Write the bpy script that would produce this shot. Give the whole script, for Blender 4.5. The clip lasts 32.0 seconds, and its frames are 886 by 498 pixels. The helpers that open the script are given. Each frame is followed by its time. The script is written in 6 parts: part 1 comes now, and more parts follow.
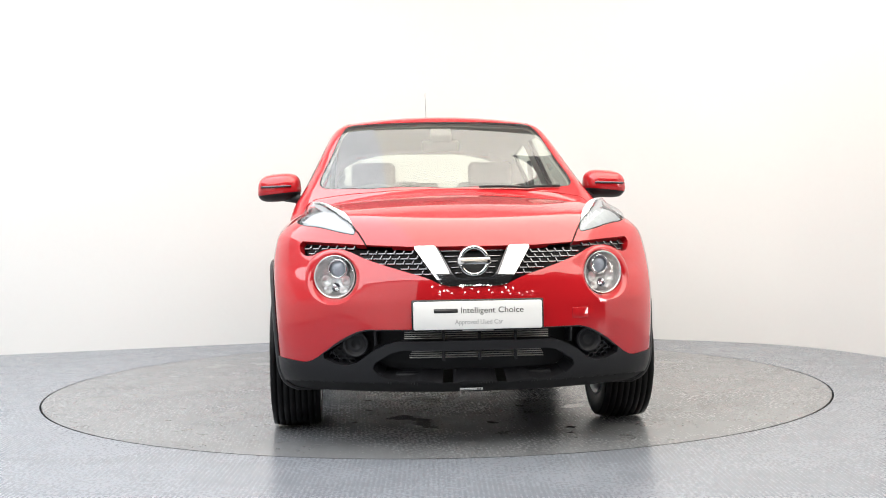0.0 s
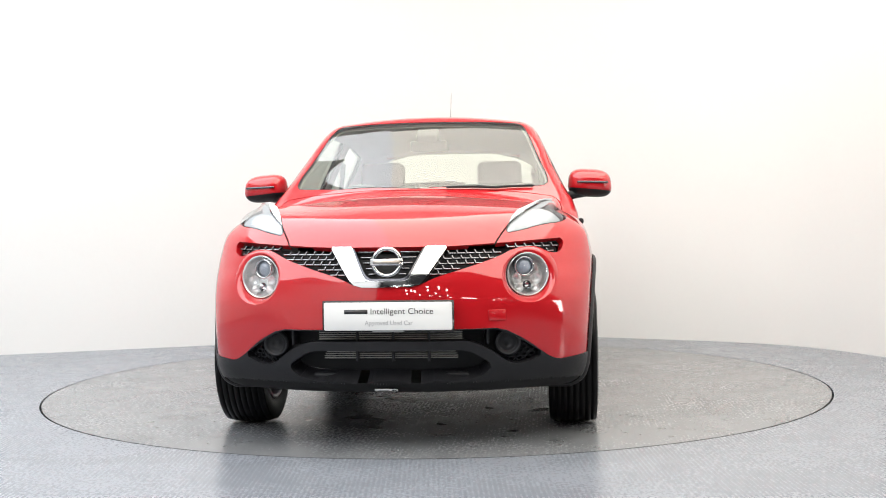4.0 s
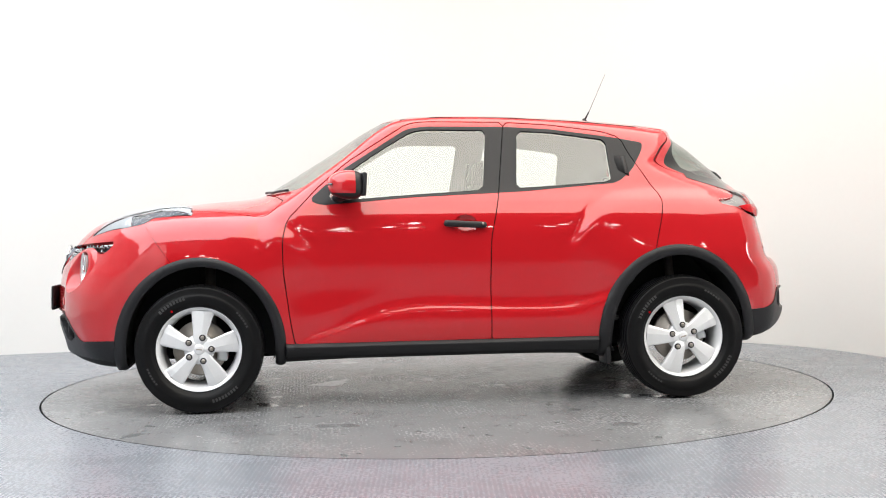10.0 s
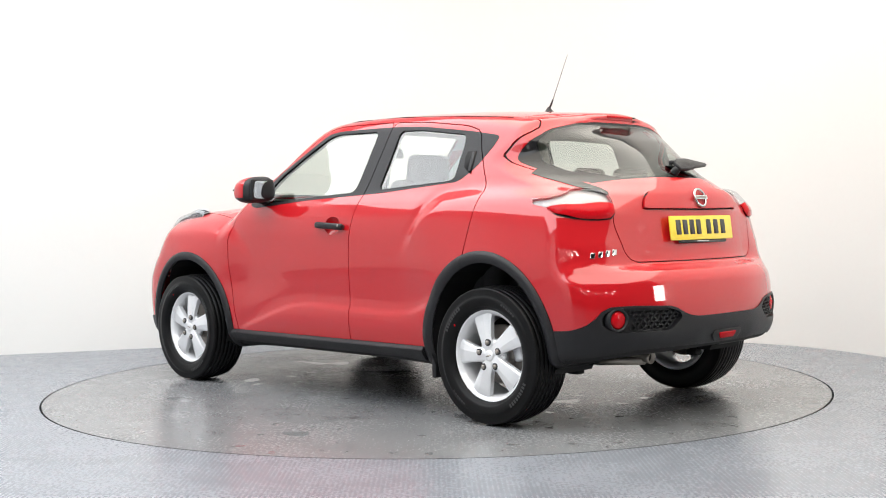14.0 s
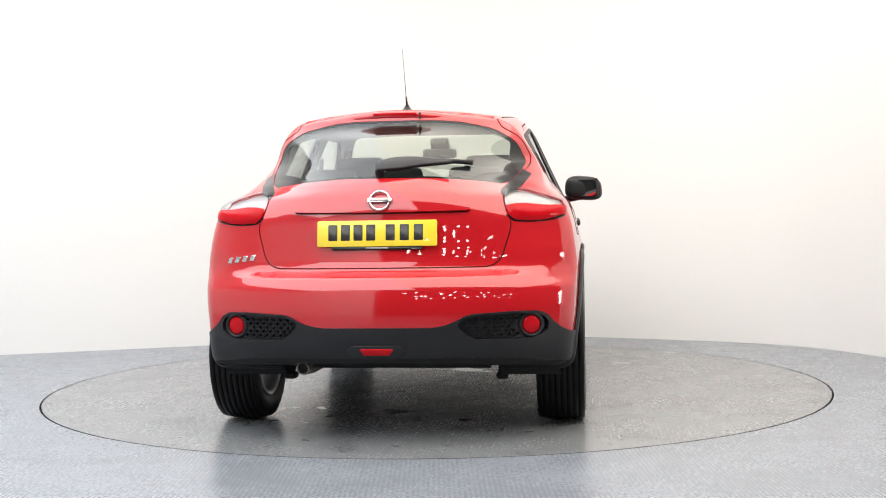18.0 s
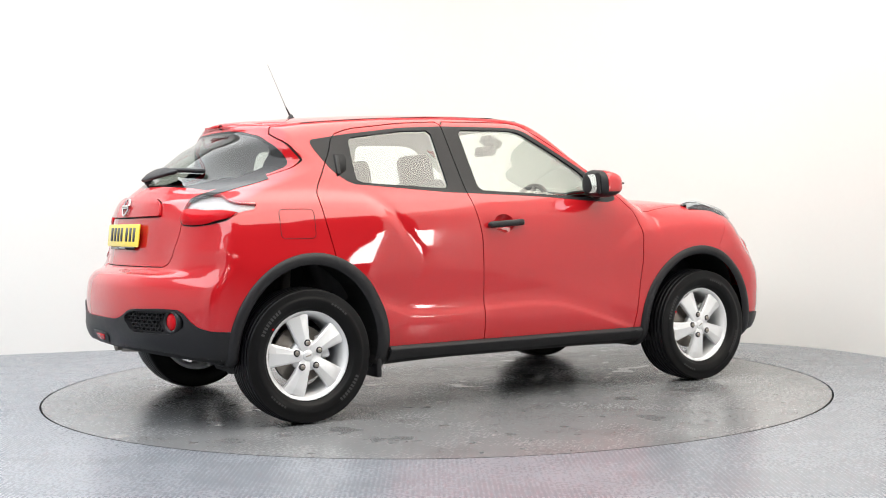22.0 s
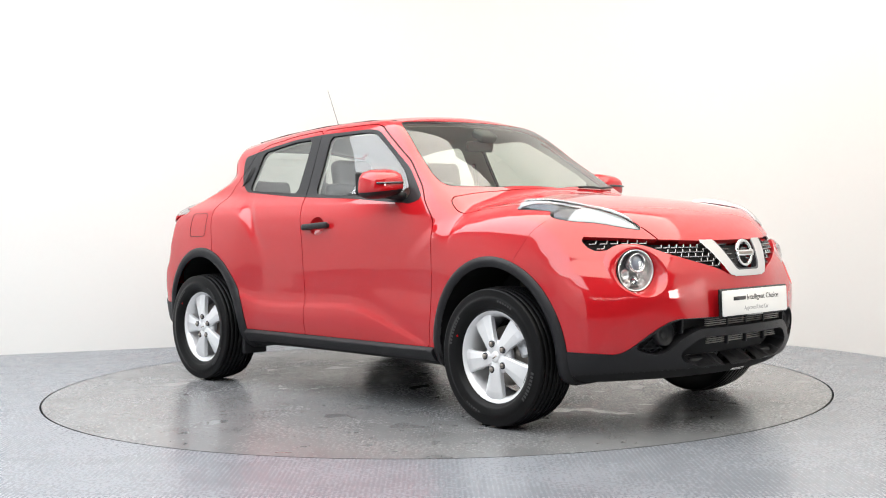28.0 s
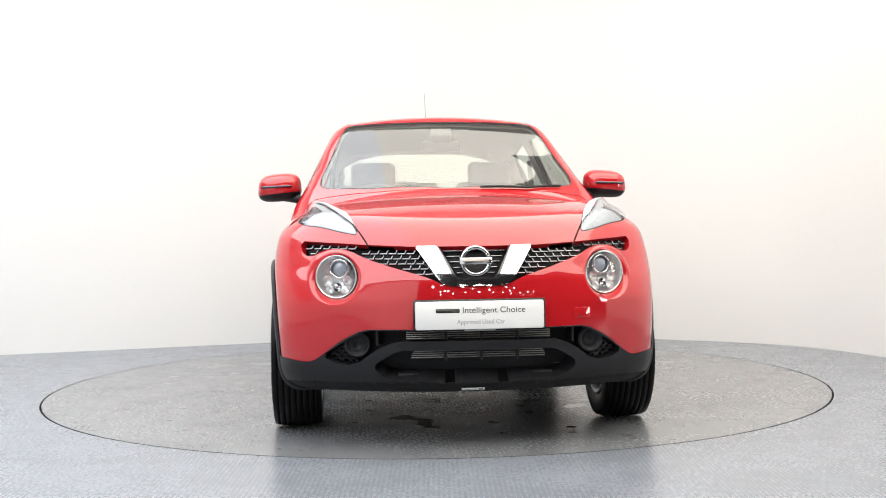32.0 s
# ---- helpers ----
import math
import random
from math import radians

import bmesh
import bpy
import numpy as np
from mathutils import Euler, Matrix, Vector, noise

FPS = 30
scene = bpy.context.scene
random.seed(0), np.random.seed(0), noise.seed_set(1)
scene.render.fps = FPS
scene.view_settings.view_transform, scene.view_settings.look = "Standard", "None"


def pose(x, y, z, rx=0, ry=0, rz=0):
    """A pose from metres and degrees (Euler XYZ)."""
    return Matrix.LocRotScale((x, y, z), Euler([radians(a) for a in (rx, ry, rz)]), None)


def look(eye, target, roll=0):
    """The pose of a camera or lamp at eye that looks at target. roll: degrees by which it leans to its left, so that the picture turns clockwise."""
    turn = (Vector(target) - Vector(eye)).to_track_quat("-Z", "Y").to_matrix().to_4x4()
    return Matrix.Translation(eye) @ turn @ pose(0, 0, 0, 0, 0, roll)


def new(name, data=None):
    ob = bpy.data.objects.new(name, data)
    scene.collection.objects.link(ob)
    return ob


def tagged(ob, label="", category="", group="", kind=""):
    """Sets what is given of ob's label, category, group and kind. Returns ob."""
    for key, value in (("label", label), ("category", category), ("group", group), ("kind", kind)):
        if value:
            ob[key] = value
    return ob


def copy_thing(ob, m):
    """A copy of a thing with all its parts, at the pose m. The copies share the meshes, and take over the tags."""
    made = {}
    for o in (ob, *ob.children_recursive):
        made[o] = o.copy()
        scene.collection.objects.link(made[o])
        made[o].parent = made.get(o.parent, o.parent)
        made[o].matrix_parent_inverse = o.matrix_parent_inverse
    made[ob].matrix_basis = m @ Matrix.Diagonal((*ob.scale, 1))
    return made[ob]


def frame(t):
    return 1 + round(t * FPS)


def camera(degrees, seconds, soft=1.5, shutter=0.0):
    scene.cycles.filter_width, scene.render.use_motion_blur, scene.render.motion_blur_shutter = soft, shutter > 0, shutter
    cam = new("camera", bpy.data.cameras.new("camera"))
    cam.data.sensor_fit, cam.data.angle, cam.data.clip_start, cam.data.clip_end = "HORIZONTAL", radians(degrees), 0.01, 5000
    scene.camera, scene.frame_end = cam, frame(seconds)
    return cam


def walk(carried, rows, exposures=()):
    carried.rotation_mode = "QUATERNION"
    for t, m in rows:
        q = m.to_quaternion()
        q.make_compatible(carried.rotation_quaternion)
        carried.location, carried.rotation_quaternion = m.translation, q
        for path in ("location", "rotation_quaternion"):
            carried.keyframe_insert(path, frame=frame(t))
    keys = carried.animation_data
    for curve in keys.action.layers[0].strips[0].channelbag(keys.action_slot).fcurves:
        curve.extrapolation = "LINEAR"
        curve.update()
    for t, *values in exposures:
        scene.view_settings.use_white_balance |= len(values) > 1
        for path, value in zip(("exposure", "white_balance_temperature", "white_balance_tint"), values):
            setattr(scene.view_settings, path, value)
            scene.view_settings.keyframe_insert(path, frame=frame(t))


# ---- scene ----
# ---------------------------------------------------------------- camera
cam = camera(41.16, 32.0, soft=1.0)
EYE = pose(0, -6.963, 0.960, 88.618, 0, -0.377) @ pose(0, 0, 0, 0, 0, -0.871)
walk(cam, [(0.0, EYE), (32.0, EYE)])
scene.view_settings.exposure = 0.0

# ---------------------------------------------------------------- light
world = bpy.data.worlds.new("studio_air")
world.use_nodes = True
scene.world = world
world.node_tree.nodes["Background"].inputs["Color"].default_value = (0.9, 0.95, 1.0, 1)
world.node_tree.nodes["Background"].inputs["Strength"].default_value = 0.05


def area_lamp(name, eye, target, w, h, watts, color):
    """A lit ceiling panel or strip lamp."""
    data = bpy.data.lights.new(name, "AREA")
    data.shape, data.size, data.size_y, data.energy, data.color = "RECTANGLE", w, h, watts, color
    ob = new(name, data)
    ob.matrix_world = look(eye, target)
    return ob


area_lamp("ceiling_panel_lamp", (-3.15, -3.25, 4.15), (-3.15, -3.25, 0), 4.9, 9.4, 550, (0.945, 0.972, 1.0))
area_lamp("ceiling_panel_lamp", (2.1, -2.2, 4.15), (2.1, -2.2, 0), 5.6, 7.0, 460, (1.0, 0.948, 0.845))


# ---------------------------------------------------------------- materials
def material(name, color, rough=0.5, metal=0.0, coat=0.0, grain=0.0, scale=40.0, bump=0.0, stain=0.0, spec=0.5, **extra):
    """A surface with mottled colour at two scales, uneven gloss and a fine relief."""
    m = bpy.data.materials.new(name)
    m.use_nodes = True
    nt = m.node_tree
    n, l = nt.nodes, nt.links
    b = n["Principled BSDF"]
    b.inputs["Base Color"].default_value = (*color, 1)
    b.inputs["Roughness"].default_value, b.inputs["Metallic"].default_value = rough, metal
    b.inputs["Coat Weight"].default_value, b.inputs["Coat Roughness"].default_value = coat, 0.03
    b.inputs["Specular IOR Level"].default_value = spec
    for key, value in extra.items():
        b.inputs[key.replace("_", " ")].default_value = value
    if grain or stain or bump:
        co = n.new("ShaderNodeTexCoord")
        fine, wide = n.new("ShaderNodeTexNoise"), n.new("ShaderNodeTexNoise")
        fine.inputs["Scale"].default_value, fine.inputs["Detail"].default_value = scale, 6
        wide.inputs["Scale"].default_value, wide.inputs["Detail"].default_value = scale / 14, 4
        for t in (fine, wide):
            l.new(co.outputs["Object"], t.inputs["Vector"])
        mixed = n.new("ShaderNodeMath")
        mixed.operation = "MULTIPLY_ADD"
        mixed.inputs[1].default_value = grain
        l.new(fine.outputs["Fac"], mixed.inputs[0])
        second = n.new("ShaderNodeMath")
        second.operation = "MULTIPLY_ADD"
        second.inputs[1].default_value, second.inputs[2].default_value = stain, 1.0 - 0.5 * (grain + stain)
        l.new(wide.outputs["Fac"], second.inputs[0])
        l.new(second.outputs[0], mixed.inputs[2])
        tone = n.new("ShaderNodeVectorMath")
        tone.operation = "SCALE"
        tone.inputs[0].default_value = color
        l.new(mixed.outputs[0], tone.inputs["Scale"])
        l.new(tone.outputs[0], b.inputs["Base Color"])
        gloss = n.new("ShaderNodeMapRange")
        gloss.inputs["To Min"].default_value, gloss.inputs["To Max"].default_value = rough * 0.85, min(1, rough * 1.15)
        l.new(wide.outputs["Fac"], gloss.inputs["Value"])
        l.new(gloss.outputs[0], b.inputs["Roughness"])
        if bump:
            relief = n.new("ShaderNodeBump")
            relief.inputs["Strength"].default_value, relief.inputs["Distance"].default_value = 1.0, bump
            l.new(fine.outputs["Fac"], relief.inputs["Height"])
            l.new(relief.outputs[0], b.inputs["Normal"])
    return m


def paint_material():
    """Solid red car paint with a fine flake under clear lacquer."""
    m = material("red_paint", (0.450, 0.0070, 0.0120), rough=0.5, metal=0.0, coat=1.0, grain=0.05, scale=600, stain=0.03, spec=0.08, Coat_IOR=1.68)
    return m


RED = paint_material()
BLACK = material("black_plastic", (0.0135, 0.0135, 0.0155), rough=0.42, grain=0.2, scale=300, bump=0.0006, stain=0.15, spec=0.3)
GLOSSBLACK = material("gloss_black", (0.012, 0.012, 0.013), rough=0.12, grain=0.1, scale=80, stain=0.1, spec=0.35)
# near-black: black parts, and the shade of hollows and gaps put into colour
DARK = material("black_and_deep_shade", (0.006, 0.006, 0.007), rough=0.8, grain=0.2, scale=60, stain=0.2)
RUBBER = material("tyre_rubber", (0.006, 0.006, 0.0065), rough=0.36, grain=0.4, scale=150, bump=0.0006, stain=0.5, spec=0.14)
ALLOY = material("silver_alloy", (0.78, 0.79, 0.81), rough=0.32, metal=0.3, coat=0.5, grain=0.05, scale=300, stain=0.05)
STEEL = material("brake_steel", (0.34, 0.31, 0.28), rough=0.4, metal=0.9, grain=0.2, scale=90, stain=0.3)
CHROME = material("chrome", (0.66, 0.66, 0.67), rough=0.09, metal=1.0)
LINING = material("cabin_lining", (0.68, 0.68, 0.63), rough=0.9, grain=0.15, scale=200, stain=0.1)
CLOTH = material("seat_cloth", (0.045, 0.045, 0.048), rough=0.95, grain=0.4, scale=250, bump=0.001, stain=0.2)
DASH = material("dash_plastic", (0.06, 0.06, 0.063), rough=0.6, grain=0.2, scale=200, bump=0.0005, stain=0.1)
MARKING = material("tyre_marking", (0.032, 0.032, 0.033), rough=0.7, grain=0.3, scale=120, stain=0.3)
WHITE = material("white_print", (0.8, 0.8, 0.79), rough=0.35, grain=0.02, scale=60, stain=0.03)
INK = material("dark_print", (0.02, 0.02, 0.022), rough=0.4)
GREYINK = material("grey_print", (0.35, 0.35, 0.36), rough=0.4)
YELLOW = material("yellow_plate", (0.78, 0.60, 0.03), rough=0.3, coat=0.5, grain=0.03, scale=60, stain=0.03)
REDLENS = material("red_lens", (0.46, 0.005, 0.010), rough=0.12, grain=0.3, scale=90, stain=0.2, spec=0.15)
MIRROR = material("mirror_glass", (0.85, 0.87, 0.9), rough=0.02, metal=1.0)
LAMPBODY = material("lamp_body_grey", (0.40, 0.41, 0.43), rough=0.32, metal=0.3, grain=0.6, scale=45, stain=0.35)
GRILLEBAR = material("grille_bar_gloss", (0.28, 0.28, 0.29), rough=0.16, metal=0.85, grain=0.1, scale=80, stain=0.1)
DARKCHROME = material("dark_chrome", (0.10, 0.10, 0.11), rough=0.12, metal=0.8, grain=0.1, scale=60, stain=0.2)
TAILSILVER = material("tail_reflector", (0.36, 0.33, 0.33), rough=0.3, metal=0.4, grain=0.7, scale=70, stain=0.5)
REFLECTOR = material("faceted_reflector", (0.88, 0.88, 0.87), rough=0.16, metal=0.65, grain=0.1, scale=38, bump=0.006, stain=0.1)
FIN = material("radiator_fin", (0.30, 0.29, 0.27), rough=0.4, metal=0.7, grain=0.2, scale=100, stain=0.2)
LAMPGLASS = material("projector_glass", (0.30, 0.33, 0.38), rough=0.05, metal=0.0, coat=1.0, grain=0.05, scale=40, stain=0.3)
GREYBELT = material("belt_web", (0.12, 0.12, 0.12), rough=0.9, grain=0.2, scale=300, stain=0.1)
WALLPAINT = material("white_wall_paint", (0.735, 0.735, 0.72), rough=0.7, grain=0.02, scale=30, bump=0.0004, stain=0.025)
BACKPAINT = material("dark_workshop_paint", (0.035, 0.035, 0.037), rough=0.8, grain=0.1, scale=20, stain=0.2)
SCUFF = material("wall_scuff_grey", (0.60, 0.59, 0.56), rough=0.8, grain=0.2, scale=80, stain=0.2)
CEILPAINT = material("white_ceiling_paint", (0.78, 0.78, 0.77), rough=0.85, grain=0.03, scale=30, stain=0.03)


def glass_material(name, tint, least, most=0.95):
    """Thin window glass: sees through without bending, mirrors more at a slant."""
    m = bpy.data.materials.new(name)
    m.use_nodes = True
    n, l = m.node_tree.nodes, m.node_tree.links
    n.remove(n["Principled BSDF"])
    clear, gloss, mix = n.new("ShaderNodeBsdfTransparent"), n.new("ShaderNodeBsdfGlossy"), n.new("ShaderNodeMixShader")
    slant, power, fres = n.new("ShaderNodeLayerWeight"), n.new("ShaderNodeMath"), n.new("ShaderNodeMapRange")
    clear.inputs["Color"].default_value = (*tint, 1)
    gloss.inputs["Roughness"].default_value = 0.02
    slant.inputs["Blend"].default_value = 0.5
    power.operation = "POWER"
    power.inputs[1].default_value = 4.0
    fres.inputs["To Min"].default_value, fres.inputs["To Max"].default_value = least, most
    l.new(slant.outputs["Facing"], power.inputs[0])
    l.new(power.outputs[0], fres.inputs["Value"])
    l.new(fres.outputs[0], mix.inputs[0])
    l.new(clear.outputs[0], mix.inputs[1])
    l.new(gloss.outputs[0], mix.inputs[2])
    l.new(mix.outputs[0], n["Material Output"].inputs["Surface"])
    return m


GLASS = glass_material("window_glass", (0.84, 0.885, 0.86), 0.15)
SCREENGLASS = glass_material("windscreen_glass", (0.83, 0.88, 0.80), 0.11)
REARTINT = glass_material("tinted_glass", (0.60, 0.64, 0.60), 0.06)
LENS = glass_material("lamp_lens", (0.96, 0.97, 0.98), 0.04)
TOPLENS = glass_material("position_lamp_lens", (0.90, 0.92, 0.93), 0.025, 0.4)
SILVER = material("lamp_reflector", (0.86, 0.87, 0.88), rough=0.25, metal=0.15, grain=0.15, scale=50, stain=0.2)


def floor_material(name, color, rough, wet):
    """Worn grey sheet floor with a lozenge tread drawn in tone and gloss, scuffs and, on the turntable, damp patches.
    """
    m = bpy.data.materials.new(name)
    m.use_nodes = True
    n, l = m.node_tree.nodes, m.node_tree.links
    b = n["Principled BSDF"]
    co = n.new("ShaderNodeTexCoord")

    def tex(kind, scale, detail=5):
        t = n.new(kind)
        t.inputs["Scale"].default_value = scale
        if "Detail" in t.inputs:
            t.inputs["Detail"].default_value = detail
        l.new(co.outputs["Object"], t.inputs["Vector"])
        return t

    def ramp(source, lo, hi, a, c):
        r = n.new("ShaderNodeMapRange")
        r.interpolation_type = "SMOOTHSTEP"
        for key, value in (("From Min", lo), ("From Max", hi), ("To Min", a), ("To Max", c)):
            r.inputs[key].default_value = value
        l.new(source, r.inputs["Value"])
        return r.outputs[0]

    def math(op, a, c):
        q = n.new("ShaderNodeMath")
        q.operation = op
        for i, v in enumerate((a, c)):
            if isinstance(v, (int, float)):
                q.inputs[i].default_value = v
            else:
                l.new(v, q.inputs[i])
        return q.outputs[0]

    fine, broad, scuff = tex("ShaderNodeTexNoise", 60), tex("ShaderNodeTexNoise", 1.7, 6), tex("ShaderNodeTexNoise", 9, 8)
    tone = math("ADD", ramp(fine.outputs["Fac"], 0.3, 0.7, 0.94, 1.05), ramp(broad.outputs["Fac"], 0.35, 0.65, -0.035, 0.035))
    tone = math("ADD", tone, ramp(scuff.outputs["Fac"], 0.58, 0.75, 0.0, 0.05))
    puddle = math("MAXIMUM", ramp(tex("ShaderNodeTexNoise", 2.3, 3).outputs["Fac"], 0.635, 0.665, 0.0, 0.7), ramp(tex("ShaderNodeTexNoise", 9.0, 4).outputs["Fac"], 0.66, 0.675, 0.0, 1.0))
    damp = ramp(tex("ShaderNodeTexNoise", 3.1, 7).outputs["Fac"], 0.50, 0.66, 0.0, 0.16 if wet else 0.05)
    tone = math("MULTIPLY", tone, math("SUBTRACT", 1.0, math("MULTIPLY", puddle, 0.16 if wet else 0.0)))
    tone = math("MULTIPLY", tone, math("SUBTRACT", 1.0, damp))
    # lozenge tread: two crossed waves, lightened in the tone where raised tops catch light
    sep = n.new("ShaderNodeSeparateXYZ")
    l.new(co.outputs["Object"], sep.inputs[0])
    u, v = math("ADD", sep.outputs[0], sep.outputs[1]), math("SUBTRACT", sep.outputs[0], sep.outputs[1])
    wave = math("MULTIPLY", math("SINE", math("MULTIPLY", u, 170.0), 0.0), math("SINE", math("MULTIPLY", v, 170.0), 0.0))
    raised = ramp(wave, 0.15, 0.9, 0.0, 1.0)
    tone = math("MULTIPLY", tone, math("ADD", 0.98, math("MULTIPLY", raised, 0.03 if wet else 0.09)))
    scaled = n.new("ShaderNodeVectorMath")
    scaled.operation = "SCALE"
    scaled.inputs[0].default_value = color
    b.inputs["Specular IOR Level"].default_value = 0.42
    l.new(tone, scaled.inputs["Scale"])
    l.new(scaled.outputs[0], b.inputs["Base Color"])
    r = math("ADD", ramp(broad.outputs["Fac"], 0.3, 0.7, rough - 0.025, rough + 0.03), ramp(fine.outputs["Fac"], 0.3, 0.7, -0.03, 0.03))
    r = math("MULTIPLY", r, math("SUBTRACT", 1.0, math("MULTIPLY", puddle, 0.88 if wet else 0.0)))
    r = math("ADD", r, math("MULTIPLY", raised, 0.02 if wet else 0.05))
    l.new(r, b.inputs["Roughness"])
    return m


FLOORMAT = floor_material("grey_sheet_floor", (0.192, 0.208, 0.238), 0.26, 0.0)
DISCMAT = floor_material("turntable_sheet", (0.184, 0.190, 0.199), 0.24, 0.03)


# ---------------------------------------------------------------- mesh helpers
def mesh_ob(name, bm, mat, smooth=True):
    """A bmesh as a mesh object; welds it and sets its material."""
    data = bpy.data.meshes.new(name)
    bm.normal_update()
    bm.to_mesh(data)
    bm.free()
    data.materials.append(mat)
    for f in data.polygons:
        f.use_smooth = smooth
    return new(name, data)


def part(name, bm, mat, parent, label="", smooth=True):
    """One mesh part under a thing or under a part."""
    ob = mesh_ob(name, bm, mat, smooth) if isinstance(bm, bmesh.types.BMesh) else new(name, bm)
    ob.parent = parent
    if label:
        tagged(ob, label)
    return ob


def box(bm, size, m=None, bevel=0.0, seg=2):
    """A box of that size round the origin, moved by m, with rounded edges."""
    made = bmesh.ops.create_cube(bm, size=1)["verts"]
    bmesh.ops.scale(bm, vec=size, verts=made)
    if bevel:
        edges = list({e for v in made for e in v.link_edges})
        made = [v for v in bmesh.ops.bevel(bm, geom=edges, offset=bevel, segments=seg, affect="EDGES", profile=0.5)["verts"]]
        made = list({v for v in made})
    if m is not None:
        bmesh.ops.transform(bm, matrix=m, verts=made)
    return made


def revolve(profile, steps=64, axis="Y"):
    """Turns a profile of (radius, along) round an axis."""
    bm = bmesh.new()
    rings = []
    for k in range(steps):
        a = 2 * math.pi * k / steps
        c, s = math.cos(a), math.sin(a)
        rings.append([bm.verts.new((r * c, h, r * s) if axis == "Y" else (h, r * c, r * s) if axis == "X" else (r * c, r * s, h)) for r, h in profile])
    for k in range(steps):
        p, q = rings[k], rings[(k + 1) % steps]
        for i in range(len(profile) - 1):
            bm.faces.new((p[i], p[i + 1], q[i + 1], q[i]))
    bmesh.ops.remove_doubles(bm, verts=bm.verts, dist=1e-6)
    bmesh.ops.recalc_face_normals(bm, faces=bm.faces)
    return bm


def tube(points, radius, sides=8, taper=1.0):
    """A round bar along points."""
    bm = bmesh.new()
    pts = [Vector(p) for p in points]
    rings = []
    for i, p in enumerate(pts):
        d = (pts[min(i + 1, len(pts) - 1)] - pts[max(i - 1, 0)]).normalized()
        side = d.cross(Vector((0, 0, 1)) if abs(d.z) < 0.95 else Vector((1, 0, 0))).normalized()
        up = side.cross(d)
        r = radius * (1 + (taper - 1) * i / (len(pts) - 1))
        rings.append([bm.verts.new(p + r * (math.cos(a) * side + math.sin(a) * up)) for a in [2 * math.pi * k / sides for k in range(sides)]])
    for a, b in zip(rings, rings[1:]):
        for k in range(sides):
            bm.faces.new((a[k], a[(k + 1) % sides], b[(k + 1) % sides], b[k]))
    bm.faces.new(rings[0][::-1])
    bm.faces.new(rings[-1])
    bmesh.ops.recalc_face_normals(bm, faces=bm.faces)
    return bm


# ---------------------------------------------------------------- the room
WALL_LINE = [(-2.25, -8.3), (-4.6, -8.4), (-6.9, -7.7), (-8.3, -5.8), (-8.5, -3.0), (-7.6, -0.4), (-6.6, 0.75), (-5.0, 1.45), (-3.32, 2.01), (-2.37, 2.31), (-1.35, 2.62), (-0.4, 2.86), (0.4, 2.90), (1.15, 2.72),
             (1.75, 2.42), (2.30, 2.11), (2.77, 1.67), (3.07, 1.07), (3.35, 0.2), (3.8, -0.9), (4.3, -2.2), (4.75, -3.5)]


def smooth_line(points, steps):
    """Catmull-Rom curve through points."""
    out = []
    p = [Vector((*q, 0)) for q in points]
    p = [2 * p[0] - p[1]] + p + [2 * p[-1] - p[-2]]
    for i in range(1, len(p) - 2):
        for k in range(steps):
            t = k / steps
            a, b, c, d = p[i - 1:i + 3]
            out.append(0.5 * (2 * b + (c - a) * t + (2 * a - 5 * b + 4 * c - d) * t * t + (3 * b - a - 3 * c + d) * t ** 3))
    return out + [p[-2]]


